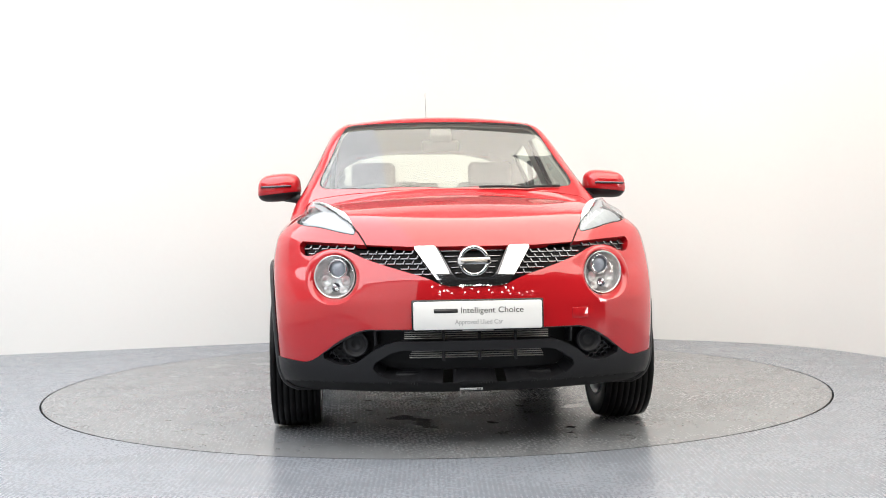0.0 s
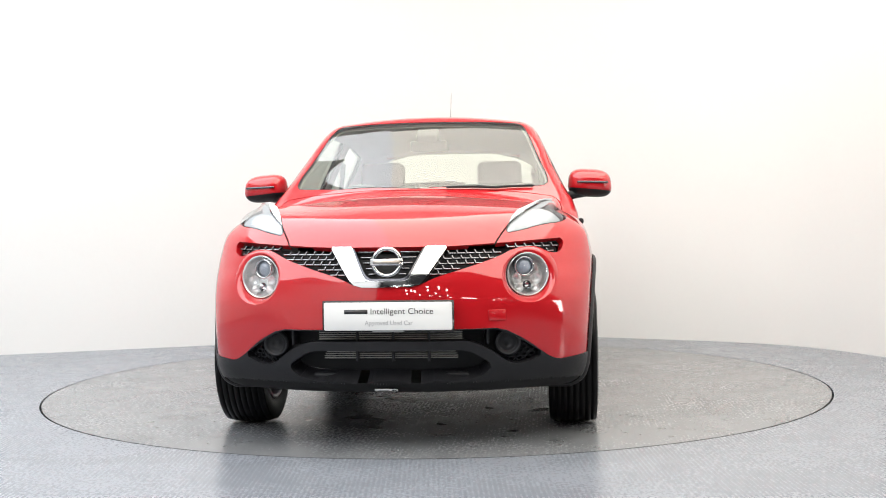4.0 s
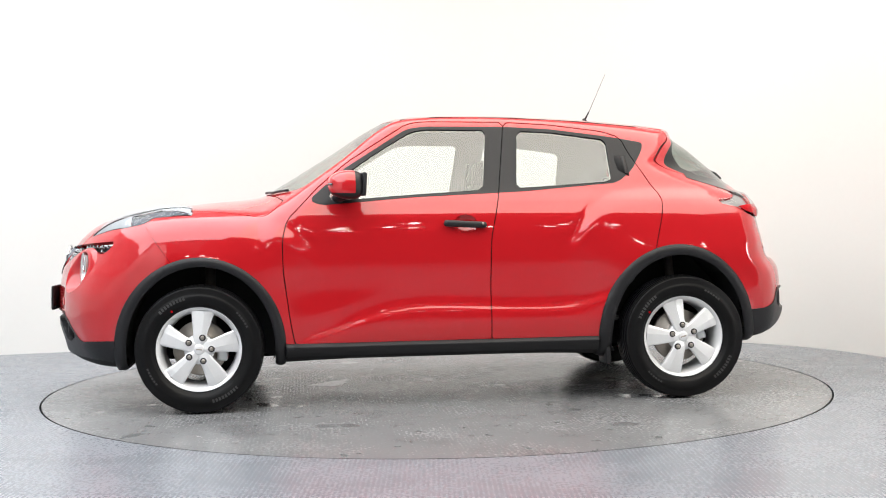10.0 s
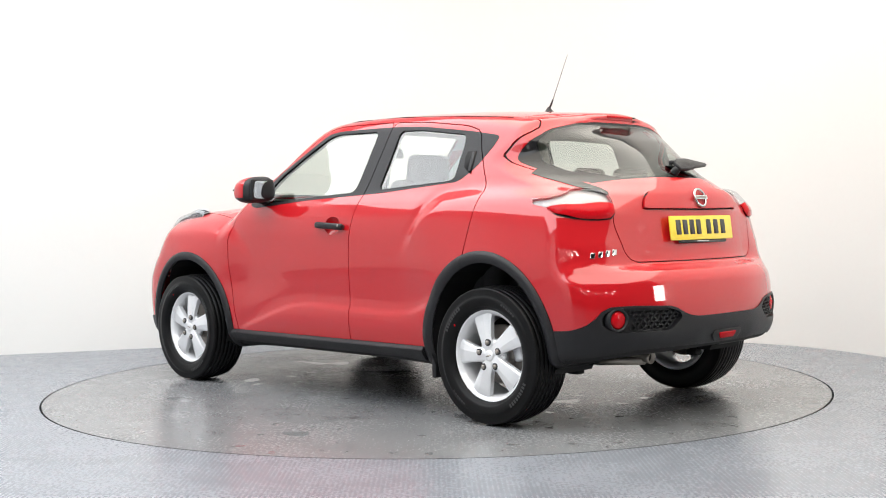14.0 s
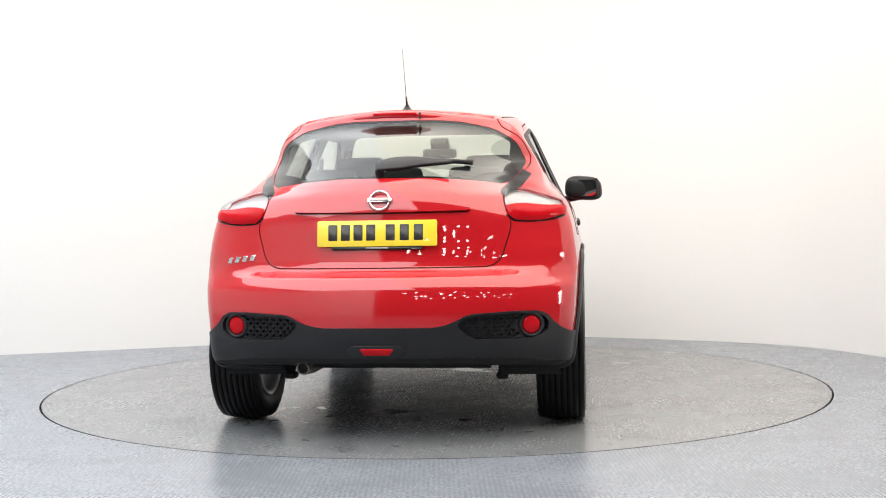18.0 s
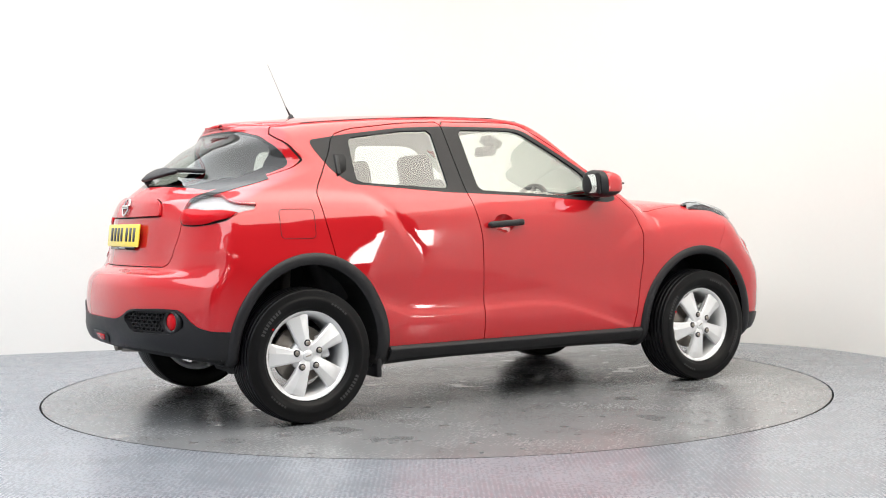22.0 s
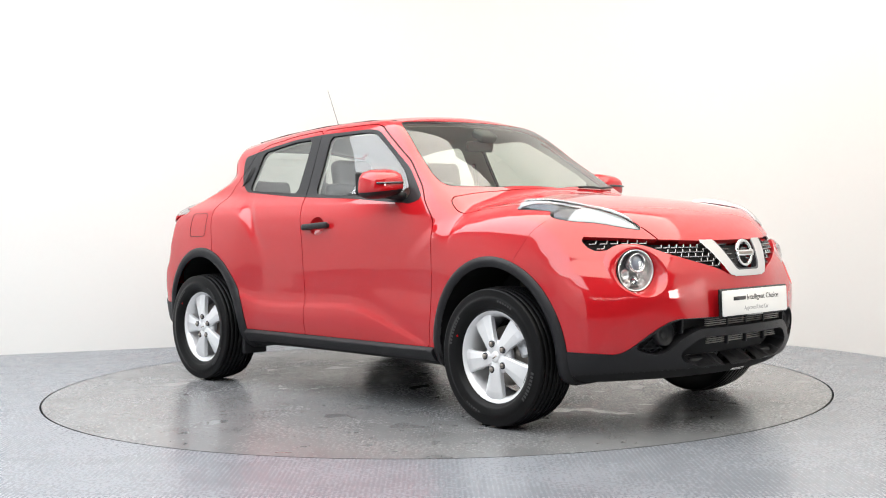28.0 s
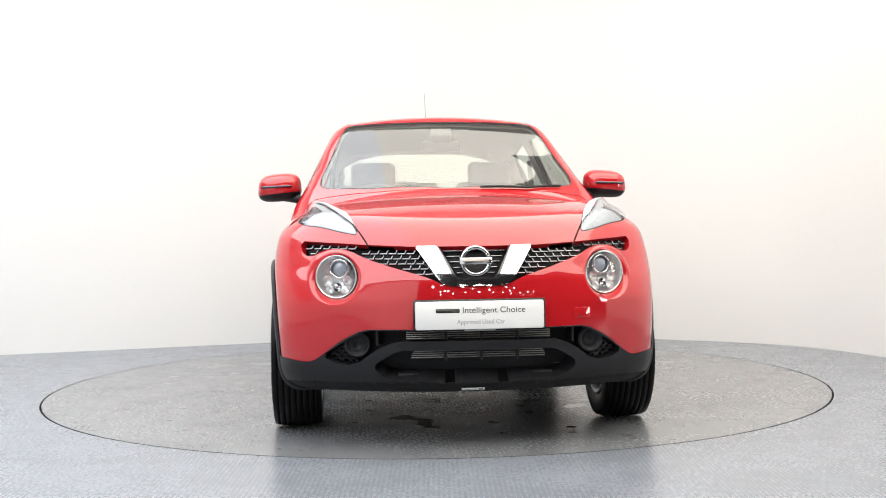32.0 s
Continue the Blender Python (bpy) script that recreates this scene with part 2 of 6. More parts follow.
def build_room():
    line = smooth_line(WALL_LINE, 6)
    bm = bmesh.new()
    cols = [[bm.verts.new((v.x, v.y, z)) for z in (0.0, 0.6, 1.6, 2.8, 4.2)] for v in line]
    for a, b in zip(cols, cols[1:]):
        for k in range(4):
            bm.faces.new((a[k], b[k], b[k + 1], a[k + 1]))
    wall = mesh_ob("wall_studio", bm, WALLPAINT)
    wall.modifiers.new("thickness", "SOLIDIFY").thickness = 0.12
    wall.modifiers["thickness"].offset = 1.0
    wall.modifiers["thickness"].use_rim = False
    bm = bmesh.new()
    ends = [Vector((4.75, -3.5, 0)), Vector((9.6, -3.7, 0)), Vector((9.6, -14.0, 0)), Vector((-3.3, -14.0, 0)), Vector((-2.25, -8.3, 0))]
    cols = [[bm.verts.new((v.x, v.y, z)) for z in (0.0, 4.2)] for v in ends]
    for a, b in zip(cols, cols[1:]):
        bm.faces.new((a[0], b[0], b[1], a[1]))
    back = mesh_ob("wall_back", bm, BACKPAINT, False)
    back.modifiers.new("thickness", "SOLIDIFY").thickness = 0.1
    back.modifiers["thickness"].offset = 1.0
    tagged(back, "dark grey wall of the workshop beyond the studio opening", "wall", kind="structure")
    tagged(wall, "smooth curved white-painted studio wall behind the turntable", "wall", kind="structure")
    for name, spans, paint, text in (("ceiling", ((-10.0, -0.9, -12.0, 3.6), (-0.9, 6.0, -5.9, 3.6)), CEILPAINT, "plain white ceiling of the photo studio"),
                                     ("ceiling_workshop", ((-0.9, 10.0, -14.5, -5.9), (-4.0, -0.9, -14.5, -12.0), (6.0, 10.0, -5.9, -3.0)), BACKPAINT, "dark ceiling of the workshop beyond the studio")):
        bm = bmesh.new()
        for x0, x1, y0, y1 in spans:
            bm.faces.new([bm.verts.new(v) for v in ((x0, y0, 4.2), (x0, y1, 4.2), (x1, y1, 4.2), (x1, y0, 4.2))])
        tagged(mesh_ob(name, bm, paint, False), text, "ceiling", kind="structure")
    # floor: a sheet with a round hole for the turntable
    bm = bmesh.new()
    n, r = 256, 2.2300
    inner, outer = [], []
    for k in range(n):
        a = 2 * math.pi * k / n
        c, s = math.cos(a), math.sin(a)
        inner.append(bm.verts.new((r * c, r * s, 0)))
        outer.append(bm.verts.new((17 * c - 0.5, 17 * s - 5.0, 0)))
    low = [bm.verts.new((v.co.x, v.co.y, -0.05)) for v in inner]
    for k in range(n):
        j = (k + 1) % n
        bm.faces.new((inner[k], outer[k], outer[j], inner[j]))
        bm.faces.new((low[k], inner[k], inner[j], low[j]))
    tagged(mesh_ob("floor", bm, FLOORMAT, False), "worn grey sheet floor with a raised lozenge tread", "floor", kind="structure")
    # sheet under the rim gap, its shade put into a near-black colour
    bm = bmesh.new()
    bmesh.ops.create_circle(bm, cap_ends=True, radius=2.6, segments=96)
    bmesh.ops.translate(bm, vec=(0, 0, -0.05), verts=bm.verts)
    tagged(mesh_ob("floor_gap_shade", bm, DARK, False), "near-black sheet standing for the shade under the turntable's rim gap", "floor", kind="structure")


def build_turntable():
    bm = revolve([(0.0, 0.0), (1.1, 0.0), (2.2185, 0.0), (2.2185, -0.04), (0.0, -0.04)], 256, "Z")
    disc_ob = tagged(mesh_ob("turntable", bm, DISCMAT, False), "round grey turntable disc flush with the floor, damp and scuffed", "turntable")
    # edge coloured near-black so the gap looks shaded where lamps reach it
    part("rim_edge", revolve([(2.2187, -0.0005), (2.2205, -0.0010), (2.2205, -0.035), (2.2187, -0.035)], 256, "Z"), DARK, disc_ob, "turntable edge coloured near-black for the shade in the rim gap", False)
    return disc_ob


def build_spots():
    """Small round ceiling lamps of the workshop behind the camera, seen only as glints in the paint."""
    glow = bpy.data.materials.new("lamp_glow")
    glow.use_nodes = True
    b = glow.node_tree.nodes["Principled BSDF"]
    b.inputs["Emission Color"].default_value, b.inputs["Emission Strength"].default_value = (1, 0.97, 0.92, 1), 22.0
    body_bm = revolve([(0.0, 0.10), (0.11, 0.10), (0.14, 0.08), (0.155, 0.0), (0.135, 0.0), (0.125, 0.02)], 20, "Z")
    first = tagged(mesh_ob("ceiling_spot", body_bm, BACKPAINT), "round workshop ceiling lamp, lit", "lamp", "workshop ceiling lamps")
    bm = bmesh.new()
    bmesh.ops.create_circle(bm, cap_ends=True, radius=0.095, segments=20)
    part("diffuser", moved(bm, pose(0, 0, 0.01, 180)), glow, first, "lit white diffuser")
    part("drop_rod", tube([(0, 0.05, 0.08), (0, 0.05 + 1.10 * math.sin(radians(70)), 0.08 + 1.10 * math.cos(radians(70)))], 0.010, 8), BACKPAINT, first, "thin rod to the ceiling")
    first.matrix_basis = pose(-0.6, -11.4, 2.98, 70, 0, 0)
    rng = random.Random(11)
    for k in range(26):
        row = k % 3
        x = -1.6 + 9.2 * (k + 0.5) / 26 + rng.uniform(-0.45, 0.45)
        copy_thing(first, pose(x, -9.8 - 1.4 * row + rng.uniform(-0.4, 0.4), 2.98 + rng.uniform(-0.06, 0.06), 70 + rng.uniform(-2, 2), 0, rng.uniform(-8, 8)))


def moved(bm, m):
    bmesh.ops.transform(bm, matrix=m, verts=bm.verts)
    return bm


def build_light_panel():
    """A lit panel on wall brackets at the right-hand wall; it shows only as a white patch in the paint."""
    glow = bpy.data.materials.new("panel_glow")
    glow.use_nodes = True
    b = glow.node_tree.nodes["Principled BSDF"]
    b.inputs["Emission Color"].default_value, b.inputs["Emission Strength"].default_value = (1, 0.98, 0.95, 1), 15.0
    base = look((4.45, -3.55, 1.12), (0.2, -0.8, 0.95)) @ pose(0, 0, 0, 0, 180, 0)
    bm = bmesh.new()
    box(bm, (0.62, 0.98, 0.10), base @ pose(0, 0, -0.07), 0.02)
    panel = tagged(mesh_ob("light_panel", bm, BACKPAINT, False), "lit white studio light panel on wall brackets", "lamp")
    bm = bmesh.new()
    box(bm, (0.54, 0.90, 0.01), base @ pose(0, 0, -0.012))
    part("diffuser", bm, glow, panel, "lit white diffuser", False)
    for dz in (-0.2, 0.2):
        part("wall_bracket", tube([(4.50, -3.58, 1.12 + dz), (4.95, -3.55, 1.12 + dz)], 0.02, 10), WALLPAINT, panel, "white wall bracket")


def build_wall_marks():
    """Hairline joints in the wall's lining and a few scuffs near the floor."""
    line = smooth_line(WALL_LINE, 6)

    def spot(x, z):
        for a, b in zip(line, line[1:]):
            if a.x <= x <= b.x and a.y > 0.5:
                k = (x - a.x) / (b.x - a.x)
                d = (b - a).normalized()
                return a.lerp(b, k) + Vector((0, 0, z)), Vector((d.y, -d.x, 0))
    for x, z, w, h, mat in ((2.02, 2.62, 0.24, 0.004, SCUFF), (-1.86, 2.62, 0.17, 0.004, SCUFF), (-2.05, 0.10, 0.06, 0.05, SCUFF), (-1.97, 0.06, 0.03, 0.09, SCUFF), (2.62, 0.05, 0.10, 0.012, SCUFF), (2.70, 0.09, 0.03, 0.05, SCUFF), (-3.0, 0.05, 0.10, 0.02, SCUFF)):
        p, n = spot(x, z)
        bm = bmesh.new()
        ring = [bm.verts.new((w / 2 * math.cos(a) * (1 + 0.2 * math.sin(3 * a)), h / 2 * math.sin(a), 0)) for a in [2 * math.pi * k / 16 for k in range(16)]]
        bm.faces.new(ring)
        m = Matrix((Vector((-n.y, n.x, 0)), Vector((0, 0, 1)), n)).transposed().to_4x4()
        m.translation = p + n * 0.004
        tagged(mesh_ob("wall_scuff", moved(bm, m), mat, False), "faint grey scuff on the white wall", "wall mark", kind="structure")


build_room()
build_spots()
build_light_panel()
build_wall_marks()
turntable = build_turntable()

# ---------------------------------------------------------------- the car's body surface
def hermite(xs, ys, q):
    """Smooth monotone curve through (xs, ys) at q; ys may carry one column per q."""
    xs = np.asarray(xs, float)
    ys = np.asarray(ys, float)
    if ys.ndim == 1:
        ys = ys[:, None]
    h = np.diff(xs)[:, None]
    d = np.diff(ys, axis=0) / h
    m = np.zeros_like(ys)
    same = d[1:] * d[:-1] > 0
    w1, w2 = 2 * h[1:] + h[:-1], h[1:] + 2 * h[:-1]
    with np.errstate(divide="ignore", invalid="ignore"):
        mid = (w1 + w2) / (w1 / d[:-1] + w2 / d[1:])
    m[1:-1] = np.where(same, mid, 0)
    m[0], m[-1] = d[0], d[-1]
    q = np.clip(q, xs[0], xs[-1])
    i = np.clip(np.searchsorted(xs, q) - 1, 0, len(xs) - 2)
    t = (q - xs[i]) / (xs[i + 1] - xs[i])
    col = np.arange(len(q)) if ys.shape[1] > 1 else np.zeros(len(q), int)
    a, b, ma, mb, hh = ys[i, col], ys[i + 1, col], m[i, col], m[i + 1, col], xs[i + 1] - xs[i]
    return (2 * t ** 3 - 3 * t ** 2 + 1) * a + (t ** 3 - 2 * t ** 2 + t) * hh * ma + (3 * t ** 2 - 2 * t ** 3) * b + (t ** 3 - t ** 2) * hh * mb


def smax(a, b, k):
    h = np.maximum(k - np.abs(a - b), 0) / k
    return np.maximum(a, b) + h * h * k * 0.25


# centre line seen from the side, tail to nose: bonnet, screen, roof
TOP_X = (-2.2, -1.42, -1.30, -1.0, -0.6, -0.2, 0.1, 0.22, 0.30, 0.58, 0.86, 0.97, 1.03, 1.2, 1.45, 1.68, 1.85, 1.95, 2.02, 2.2)
TOP_Z = (1.42, 1.478, 1.493, 1.525, 1.550, 1.561, 1.556, 1.541, 1.510, 1.338, 1.168, 1.108, 1.097, 1.083, 1.057, 1.020, 0.968, 0.917, 0.866, 0.70)
# how far the surface drops towards 0.6 m from the centre line
CROWN_X = (-2.2, -1.4, -1.0, 0.0, 0.25, 0.5, 0.9, 1.05, 1.4, 1.7, 2.2)
CROWN_Z = (0.10, 0.085, 0.068, 0.050, 0.055, 0.080, 0.082, 0.056, 0.030, 0.03, 0.05)
# half width over height, at seven places along the car
SIDE_Z = (0.20, 0.33, 0.45, 0.60, 0.75, 0.88, 0.97, 1.05, 1.12, 1.25, 1.42, 1.56)
SIDE_X = (-1.8, -1.25, -0.6, 0.0, 0.7, 1.27, 1.9)
SIDE_Y = ((0.715, 0.782, 0.796, 0.810, 0.815, 0.802, 0.780, 0.737, 0.665, 0.575, 0.46, 0.36),
          (0.768, 0.818, 0.838, 0.846, 0.846, 0.832, 0.817, 0.785, 0.727, 0.650, 0.550, 0.43),
          (0.73, 0.81, 0.826, 0.822, 0.829, 0.830, 0.822, 0.794, 0.745, 0.682, 0.607, 0.54),
          (0.73, 0.81, 0.826, 0.822, 0.829, 0.830, 0.823, 0.797, 0.754, 0.692, 0.616, 0.55),
          (0.73, 0.815, 0.826, 0.822, 0.828, 0.829, 0.818, 0.792, 0.752, 0.690, 0.606, 0.52),
          (0.782, 0.822, 0.832, 0.847, 0.850, 0.830, 0.795, 0.725, 0.68, 0.62, 0.55, 0.46),
          (0.73, 0.79, 0.80, 0.80, 0.80, 0.785, 0.735, 0.675, 0.60, 0.50, 0.40, 0.30))
# nose and tail along the centre line, and how far they draw back towards the corners
NOSE_Z = (0.18, 0.24, 0.30, 0.36, 0.44, 0.52, 0.60, 0.70, 0.78, 0.86, 0.95, 1.2)
NOSE_X = (1.90, 1.99, 2.045, 2.068, 2.080, 2.084, 2.083, 2.072, 2.047, 2.005, 1.95, 1.80)
NOSE_DRAW = (0.155, 0.155, 0.15, 0.15, 0.15, 0.15, 0.155, 0.178, 0.20, 0.205, 0.205, 0.21)
TAIL_Z = (0.20, 0.30, 0.38, 0.46, 0.56, 0.66, 0.715, 0.75, 0.85, 0.96, 1.06, 1.12, 1.17, 1.25, 1.34, 1.43, 1.47, 1.6)
TAIL_X = (-1.86, -1.97, -2.005, -2.02, -2.025, -2.015, -1.985, -1.91, -1.885, -1.87, -1.845, -1.80, -1.745, -1.66, -1.54, -1.405, -1.40, -1.40)
TAIL_DRAW = (0.12, 0.125, 0.125, 0.125, 0.125, 0.125, 0.13, 0.13, 0.12, 0.12, 0.15, 0.24, 0.32, 0.40, 0.30, 0.17, 0.15, 0.15)


CORNER_Z = (0.60, 0.66, 0.75, 0.85, 0.96, 1.06, 1.12)
CORNER_X = (-2.022, -2.012, -1.972, -1.930, -1.896, -1.855, -1.80)
# crest lines of the front and rear haunches and the valley line along the doors, seen from the side
CREST_FX = (0.60, 0.74, 0.90, 1.25, 1.90)
CREST_FZ = (0.72, 0.845, 0.930, 0.972, 0.905)
CREST_RX = (-1.95, -1.55, -1.388, -1.158, -0.927, -0.84, -0.767, -0.708, -0.60)
CREST_RZ = (0.98, 1.045, 1.072, 1.082, 1.061, 1.020, 0.955, 0.870, 0.74)
VALLEY_X = (-1.0, -0.85, -0.69, -0.514, -0.22, 0.076, 0.256, 0.376, 0.557, 0.784, 0.85)
VALLEY_Z = (0.60, 0.560, 0.517, 0.507, 0.515, 0.525, 0.510, 0.481, 0.423, 0.351, 0.33)


def ease(lo, hi, q):
    """Smooth step from 0 at lo to 1 at hi."""
    k = np.clip((q - lo) / (hi - lo), 0, 1)
    return k * k * (3 - 2 * k)


def body_field(p):
    """Negative inside the body: four sides, each a height field, joined with rounded edges."""
    x, y, z = p[:, 0], np.abs(p[:, 1]), p[:, 2]
    u = y / 0.6
    top = z - (hermite(TOP_X, TOP_Z, x) - hermite(CROWN_X, CROWN_Z, x) * u ** 2)
    slope = np.clip(1.0 / np.sqrt(1 + np.gradient(np.interp(np.linspace(-2.2, 2.2, 441), TOP_X, TOP_Z), 0.01) ** 2), 0.5, 1)
    top = top * np.interp(x, np.linspace(-2.2, 2.2, 441), slope)
    rows = np.stack([hermite(SIDE_X, col, x) for col in zip(*SIDE_Y)])
    side = y - hermite(SIDE_Z, rows, z)
    # pressed hollow along the doors: a valley line over a lower edge that flares out
    along = np.exp(-((x - 0.0) / 0.72) ** 6)
    below = hermite(VALLEY_X, VALLEY_Z, x) - z
    doors = ease(-0.98, -0.80, x) * (1 - ease(0.66, 0.84, x))
    side = side + doors * (0.004 * np.exp(-((below + 0.03) / 0.05) ** 2) - 0.0075 * ease(-0.004, 0.032, below))
    # haunches swelling round the wheels below a crest line, with a shallow waist above it
    for line_x, line_z, size, waist, way in ((CREST_FX, CREST_FZ, 0.020, 0.005, 1), (CREST_RX, CREST_RZ, 0.024, 0.009, -1)):
        down = hermite(line_x, line_z, x) - z
        start = ease(0.56, 0.90, way * x + 0.30 * (z - 0.86))
        end = 1 - ease(1.62, 1.95, way * x)
        side = side - start * end * (size * ease(-0.050, 0.055, down) - waist * np.exp(-((down + 0.055) / 0.04) ** 2))
    nose = x - (hermite(NOSE_Z, NOSE_X, z) - hermite(NOSE_Z, NOSE_DRAW, z) * u ** 2.1)
    # lamp pods stand out of the bumper, with a hollow between them and the plate
    nose = nose - 0.018 * np.exp(-((y - 0.585) / 0.17) ** 2 - ((z - 0.70) / 0.17) ** 2)
    nose = nose + 0.006 * np.exp(-((y - 0.37) / 0.11) ** 2 - ((z - 0.62) / 0.13) ** 2)
    # the ledge over the rear bumper runs out towards the corners
    ledge = hermite(TAIL_Z, TAIL_X, z)
    ledge = ledge + (hermite(CORNER_Z, CORNER_X, z) - ledge) * ease(0.42, 0.74, y) * ease(0.60, 0.68, z) * (1 - ease(0.98, 1.10, z))
    tail = ledge + hermite(TAIL_Z, TAIL_DRAW, z) * u ** 2.4 - x
    # cheeks of the lower trim below the reflectors, and a hollow round the fog lamp
    tail = tail - 0.016 * np.exp(-((y - 0.56) / 0.17) ** 2 - ((z - 0.43) / 0.06) ** 2) + 0.012 * np.exp(-(y / 0.20) ** 4 - ((z - 0.40) / 0.05) ** 2)
    f = smax(top, side, 0.065 + 0.06 * ease(0.72, 0.95, x))
    f = smax(f, nose, 0.10)
    f = smax(f, tail, 0.05)
    bottom = 0.235 + 0.125 * np.clip((-x - 1.2) / 0.8, 0, 1) + 0.012 * along - z
    return smax(f, bottom, 0.05)


def field_gradient(p, e=0.002):
    steps = np.concatenate([p + d for d in np.eye(3) * e] + [p - d for d in np.eye(3) * e])
    f = body_field(steps).reshape(6, -1)
    return ((f[:3] - f[3:]) / (2 * e)).T


def settle(p, steps):
    """Moves points onto the surface and gives its normals there."""
    for _ in range(steps):
        g = field_gradient(p)
        p = p - (body_field(p) / np.maximum((g * g).sum(1), 0.05))[:, None] * g
    g = field_gradient(p)
    return p, g / np.linalg.norm(g, axis=1)[:, None]


def surface_net(step=0.024):
    """The half body (y from 0 up) as an even triangle mesh."""
    xs, ys, zs = np.arange(-2.2, 2.25, step), np.arange(-2 * step, 1.0, step), np.arange(0.1, 1.68, step)
    nx, ny, nz = len(xs), len(ys), len(zs)
    grid = np.stack(np.meshgrid(xs, ys, zs, indexing="ij"), -1).reshape(-1, 3)
    f = np.concatenate([body_field(c) for c in np.array_split(grid, 8)]).reshape(nx, ny, nz)
    inside = f < 0
    count = np.zeros((nx - 1, ny - 1, nz - 1), int)
    for i in (0, 1):
        for j in (0, 1):
            for k in (0, 1):
                count += inside[i:nx - 1 + i, j:ny - 1 + j, k:nz - 1 + k]
    live = (count > 0) & (count < 8)
    index = -np.ones(live.shape, int)
    index[live] = np.arange(live.sum())
    cell = np.argwhere(live)
    verts = np.stack([xs[cell[:, 0]], ys[cell[:, 1]], zs[cell[:, 2]]], 1) + step / 2
    quads = []
    for axis in range(3):
        a = np.swapaxes(inside, 0, axis)
        b = np.swapaxes(index, 0, axis)
        cross = a[:-1, 1:-1, 1:-1] != a[1:, 1:-1, 1:-1]
        at = np.argwhere(cross)
        i, j, k = at[:, 0], at[:, 1], at[:, 2]
        quads.append(np.stack([b[i, j, k], b[i, j + 1, k], b[i, j + 1, k + 1], b[i, j, k + 1]], 1))
    q = np.concatenate(quads)
    q = q[(q >= 0).all(1)]
    return verts, np.concatenate([q[:, [0, 1, 2]], q[:, [0, 2, 3]]])


def edge_keys(e):
    """Each edge once, the place of every edge among them, and how often it comes."""
    key, inv, cnt = np.unique(e[:, 0].astype(np.int64) * 10 ** 7 + e[:, 1], return_inverse=True, return_counts=True)
    return np.stack([key // 10 ** 7, key % 10 ** 7], 1), inv.reshape(-1), cnt


def refine(v, t):
    """Splits every triangle in four."""
    e = np.sort(np.concatenate([t[:, [0, 1]], t[:, [1, 2]], t[:, [2, 0]]]), 1)
    u, inv, _ = edge_keys(e)
    n, k = len(v), len(t)
    a, b, c = inv[:k] + n, inv[k:2 * k] + n, inv[2 * k:] + n
    v = np.concatenate([v, (v[u[:, 0]] + v[u[:, 1]]) / 2])
    t = np.concatenate([np.stack(s, 1) for s in ((t[:, 0], a, c), (a, t[:, 1], b), (c, b, t[:, 2]), (a, b, c))])
    return v, t


class Skin:
    """A triangle mesh with normals that can be cut along level lines."""

    def __init__(self, v, n, t):
        self.v, self.n, self.t = v, n, t

    def cut(self, f, where=None):
        val = np.ones(len(self.v))
        near = where(self.v) if where is not None else np.ones(len(self.v), bool)
        val[near] = f(self.v[near])
        val = np.where(np.abs(val) < 2e-5, 2e-5, val)
        s = val[self.t] > 0
        hit = (s.sum(1) % 3) != 0
        if where is not None:
            hit &= near[self.t].all(1)
        tri, sg = self.t[hit], s[hit]
        lone = np.where(sg.sum(1) == 1, sg.argmax(1), (~sg).argmax(1))
        r = np.arange(len(tri))
        a, b, c = tri[r, lone], tri[r, (lone + 1) % 3], tri[r, (lone + 2) % 3]
        e = np.concatenate([np.stack([a, b], 1), np.stack([a, c], 1)])
        u, inv, _ = edge_keys(np.sort(e, 1))
        w = (val[u[:, 0]] / (val[u[:, 0]] - val[u[:, 1]]))
        bad = ~np.isfinite(w)
        w = np.clip(np.where(bad, 0.5, w), 0, 1)[:, None]
        base = len(self.v)
        self.v = np.concatenate([self.v, self.v[u[:, 0]] * (1 - w) + self.v[u[:, 1]] * w])
        nn = self.n[u[:, 0]] * (1 - w) + self.n[u[:, 1]] * w
        self.n = np.concatenate([self.n, nn / np.maximum(np.linalg.norm(nn, axis=1), 1e-9)[:, None]])
        p, q = inv[:len(tri)] + base, inv[len(tri):] + base
        self.t = np.concatenate([self.t[~hit], np.stack([a, p, q], 1), np.stack([p, b, c], 1), np.stack([p, c, q], 1)])

    def middle(self):
        return self.v[self.t].mean(1)

    def take(self, mask):
        """The chosen triangles as a skin of their own."""
        t = self.t[mask]
        used, inv = np.unique(t, return_inverse=True)
        return Skin(self.v[used], self.n[used], inv.reshape(-1, 3))

    def mirrored(self):
        s = np.array((1, -1, 1))
        return Skin(self.v * s, self.n * s, self.t[:, ::-1])

    def joined(self, other):
        k = len(self.v)
        return Skin(np.concatenate([self.v, other.v]), np.concatenate([self.n, other.n]), np.concatenate([self.t, other.t + k]))


def ring_line(points, smooth=0):
    """A closed outline; smooth: rounds of corner cutting."""
    p = np.array(points, float)
    for k in range(smooth):
        q, o = np.roll(p, -1, axis=0), np.roll(p, 1, axis=0)
        ahead_l, back_l = np.linalg.norm(q - p, axis=1), np.linalg.norm(o - p, axis=1)
        reach = np.minimum(0.022 / (k + 1), 0.3 * np.minimum(ahead_l, back_l))
        p = np.stack([p + (o - p) * (reach / back_l)[:, None], p + (q - p) * (reach / ahead_l)[:, None]], 1).reshape(-1, 2)
    return p


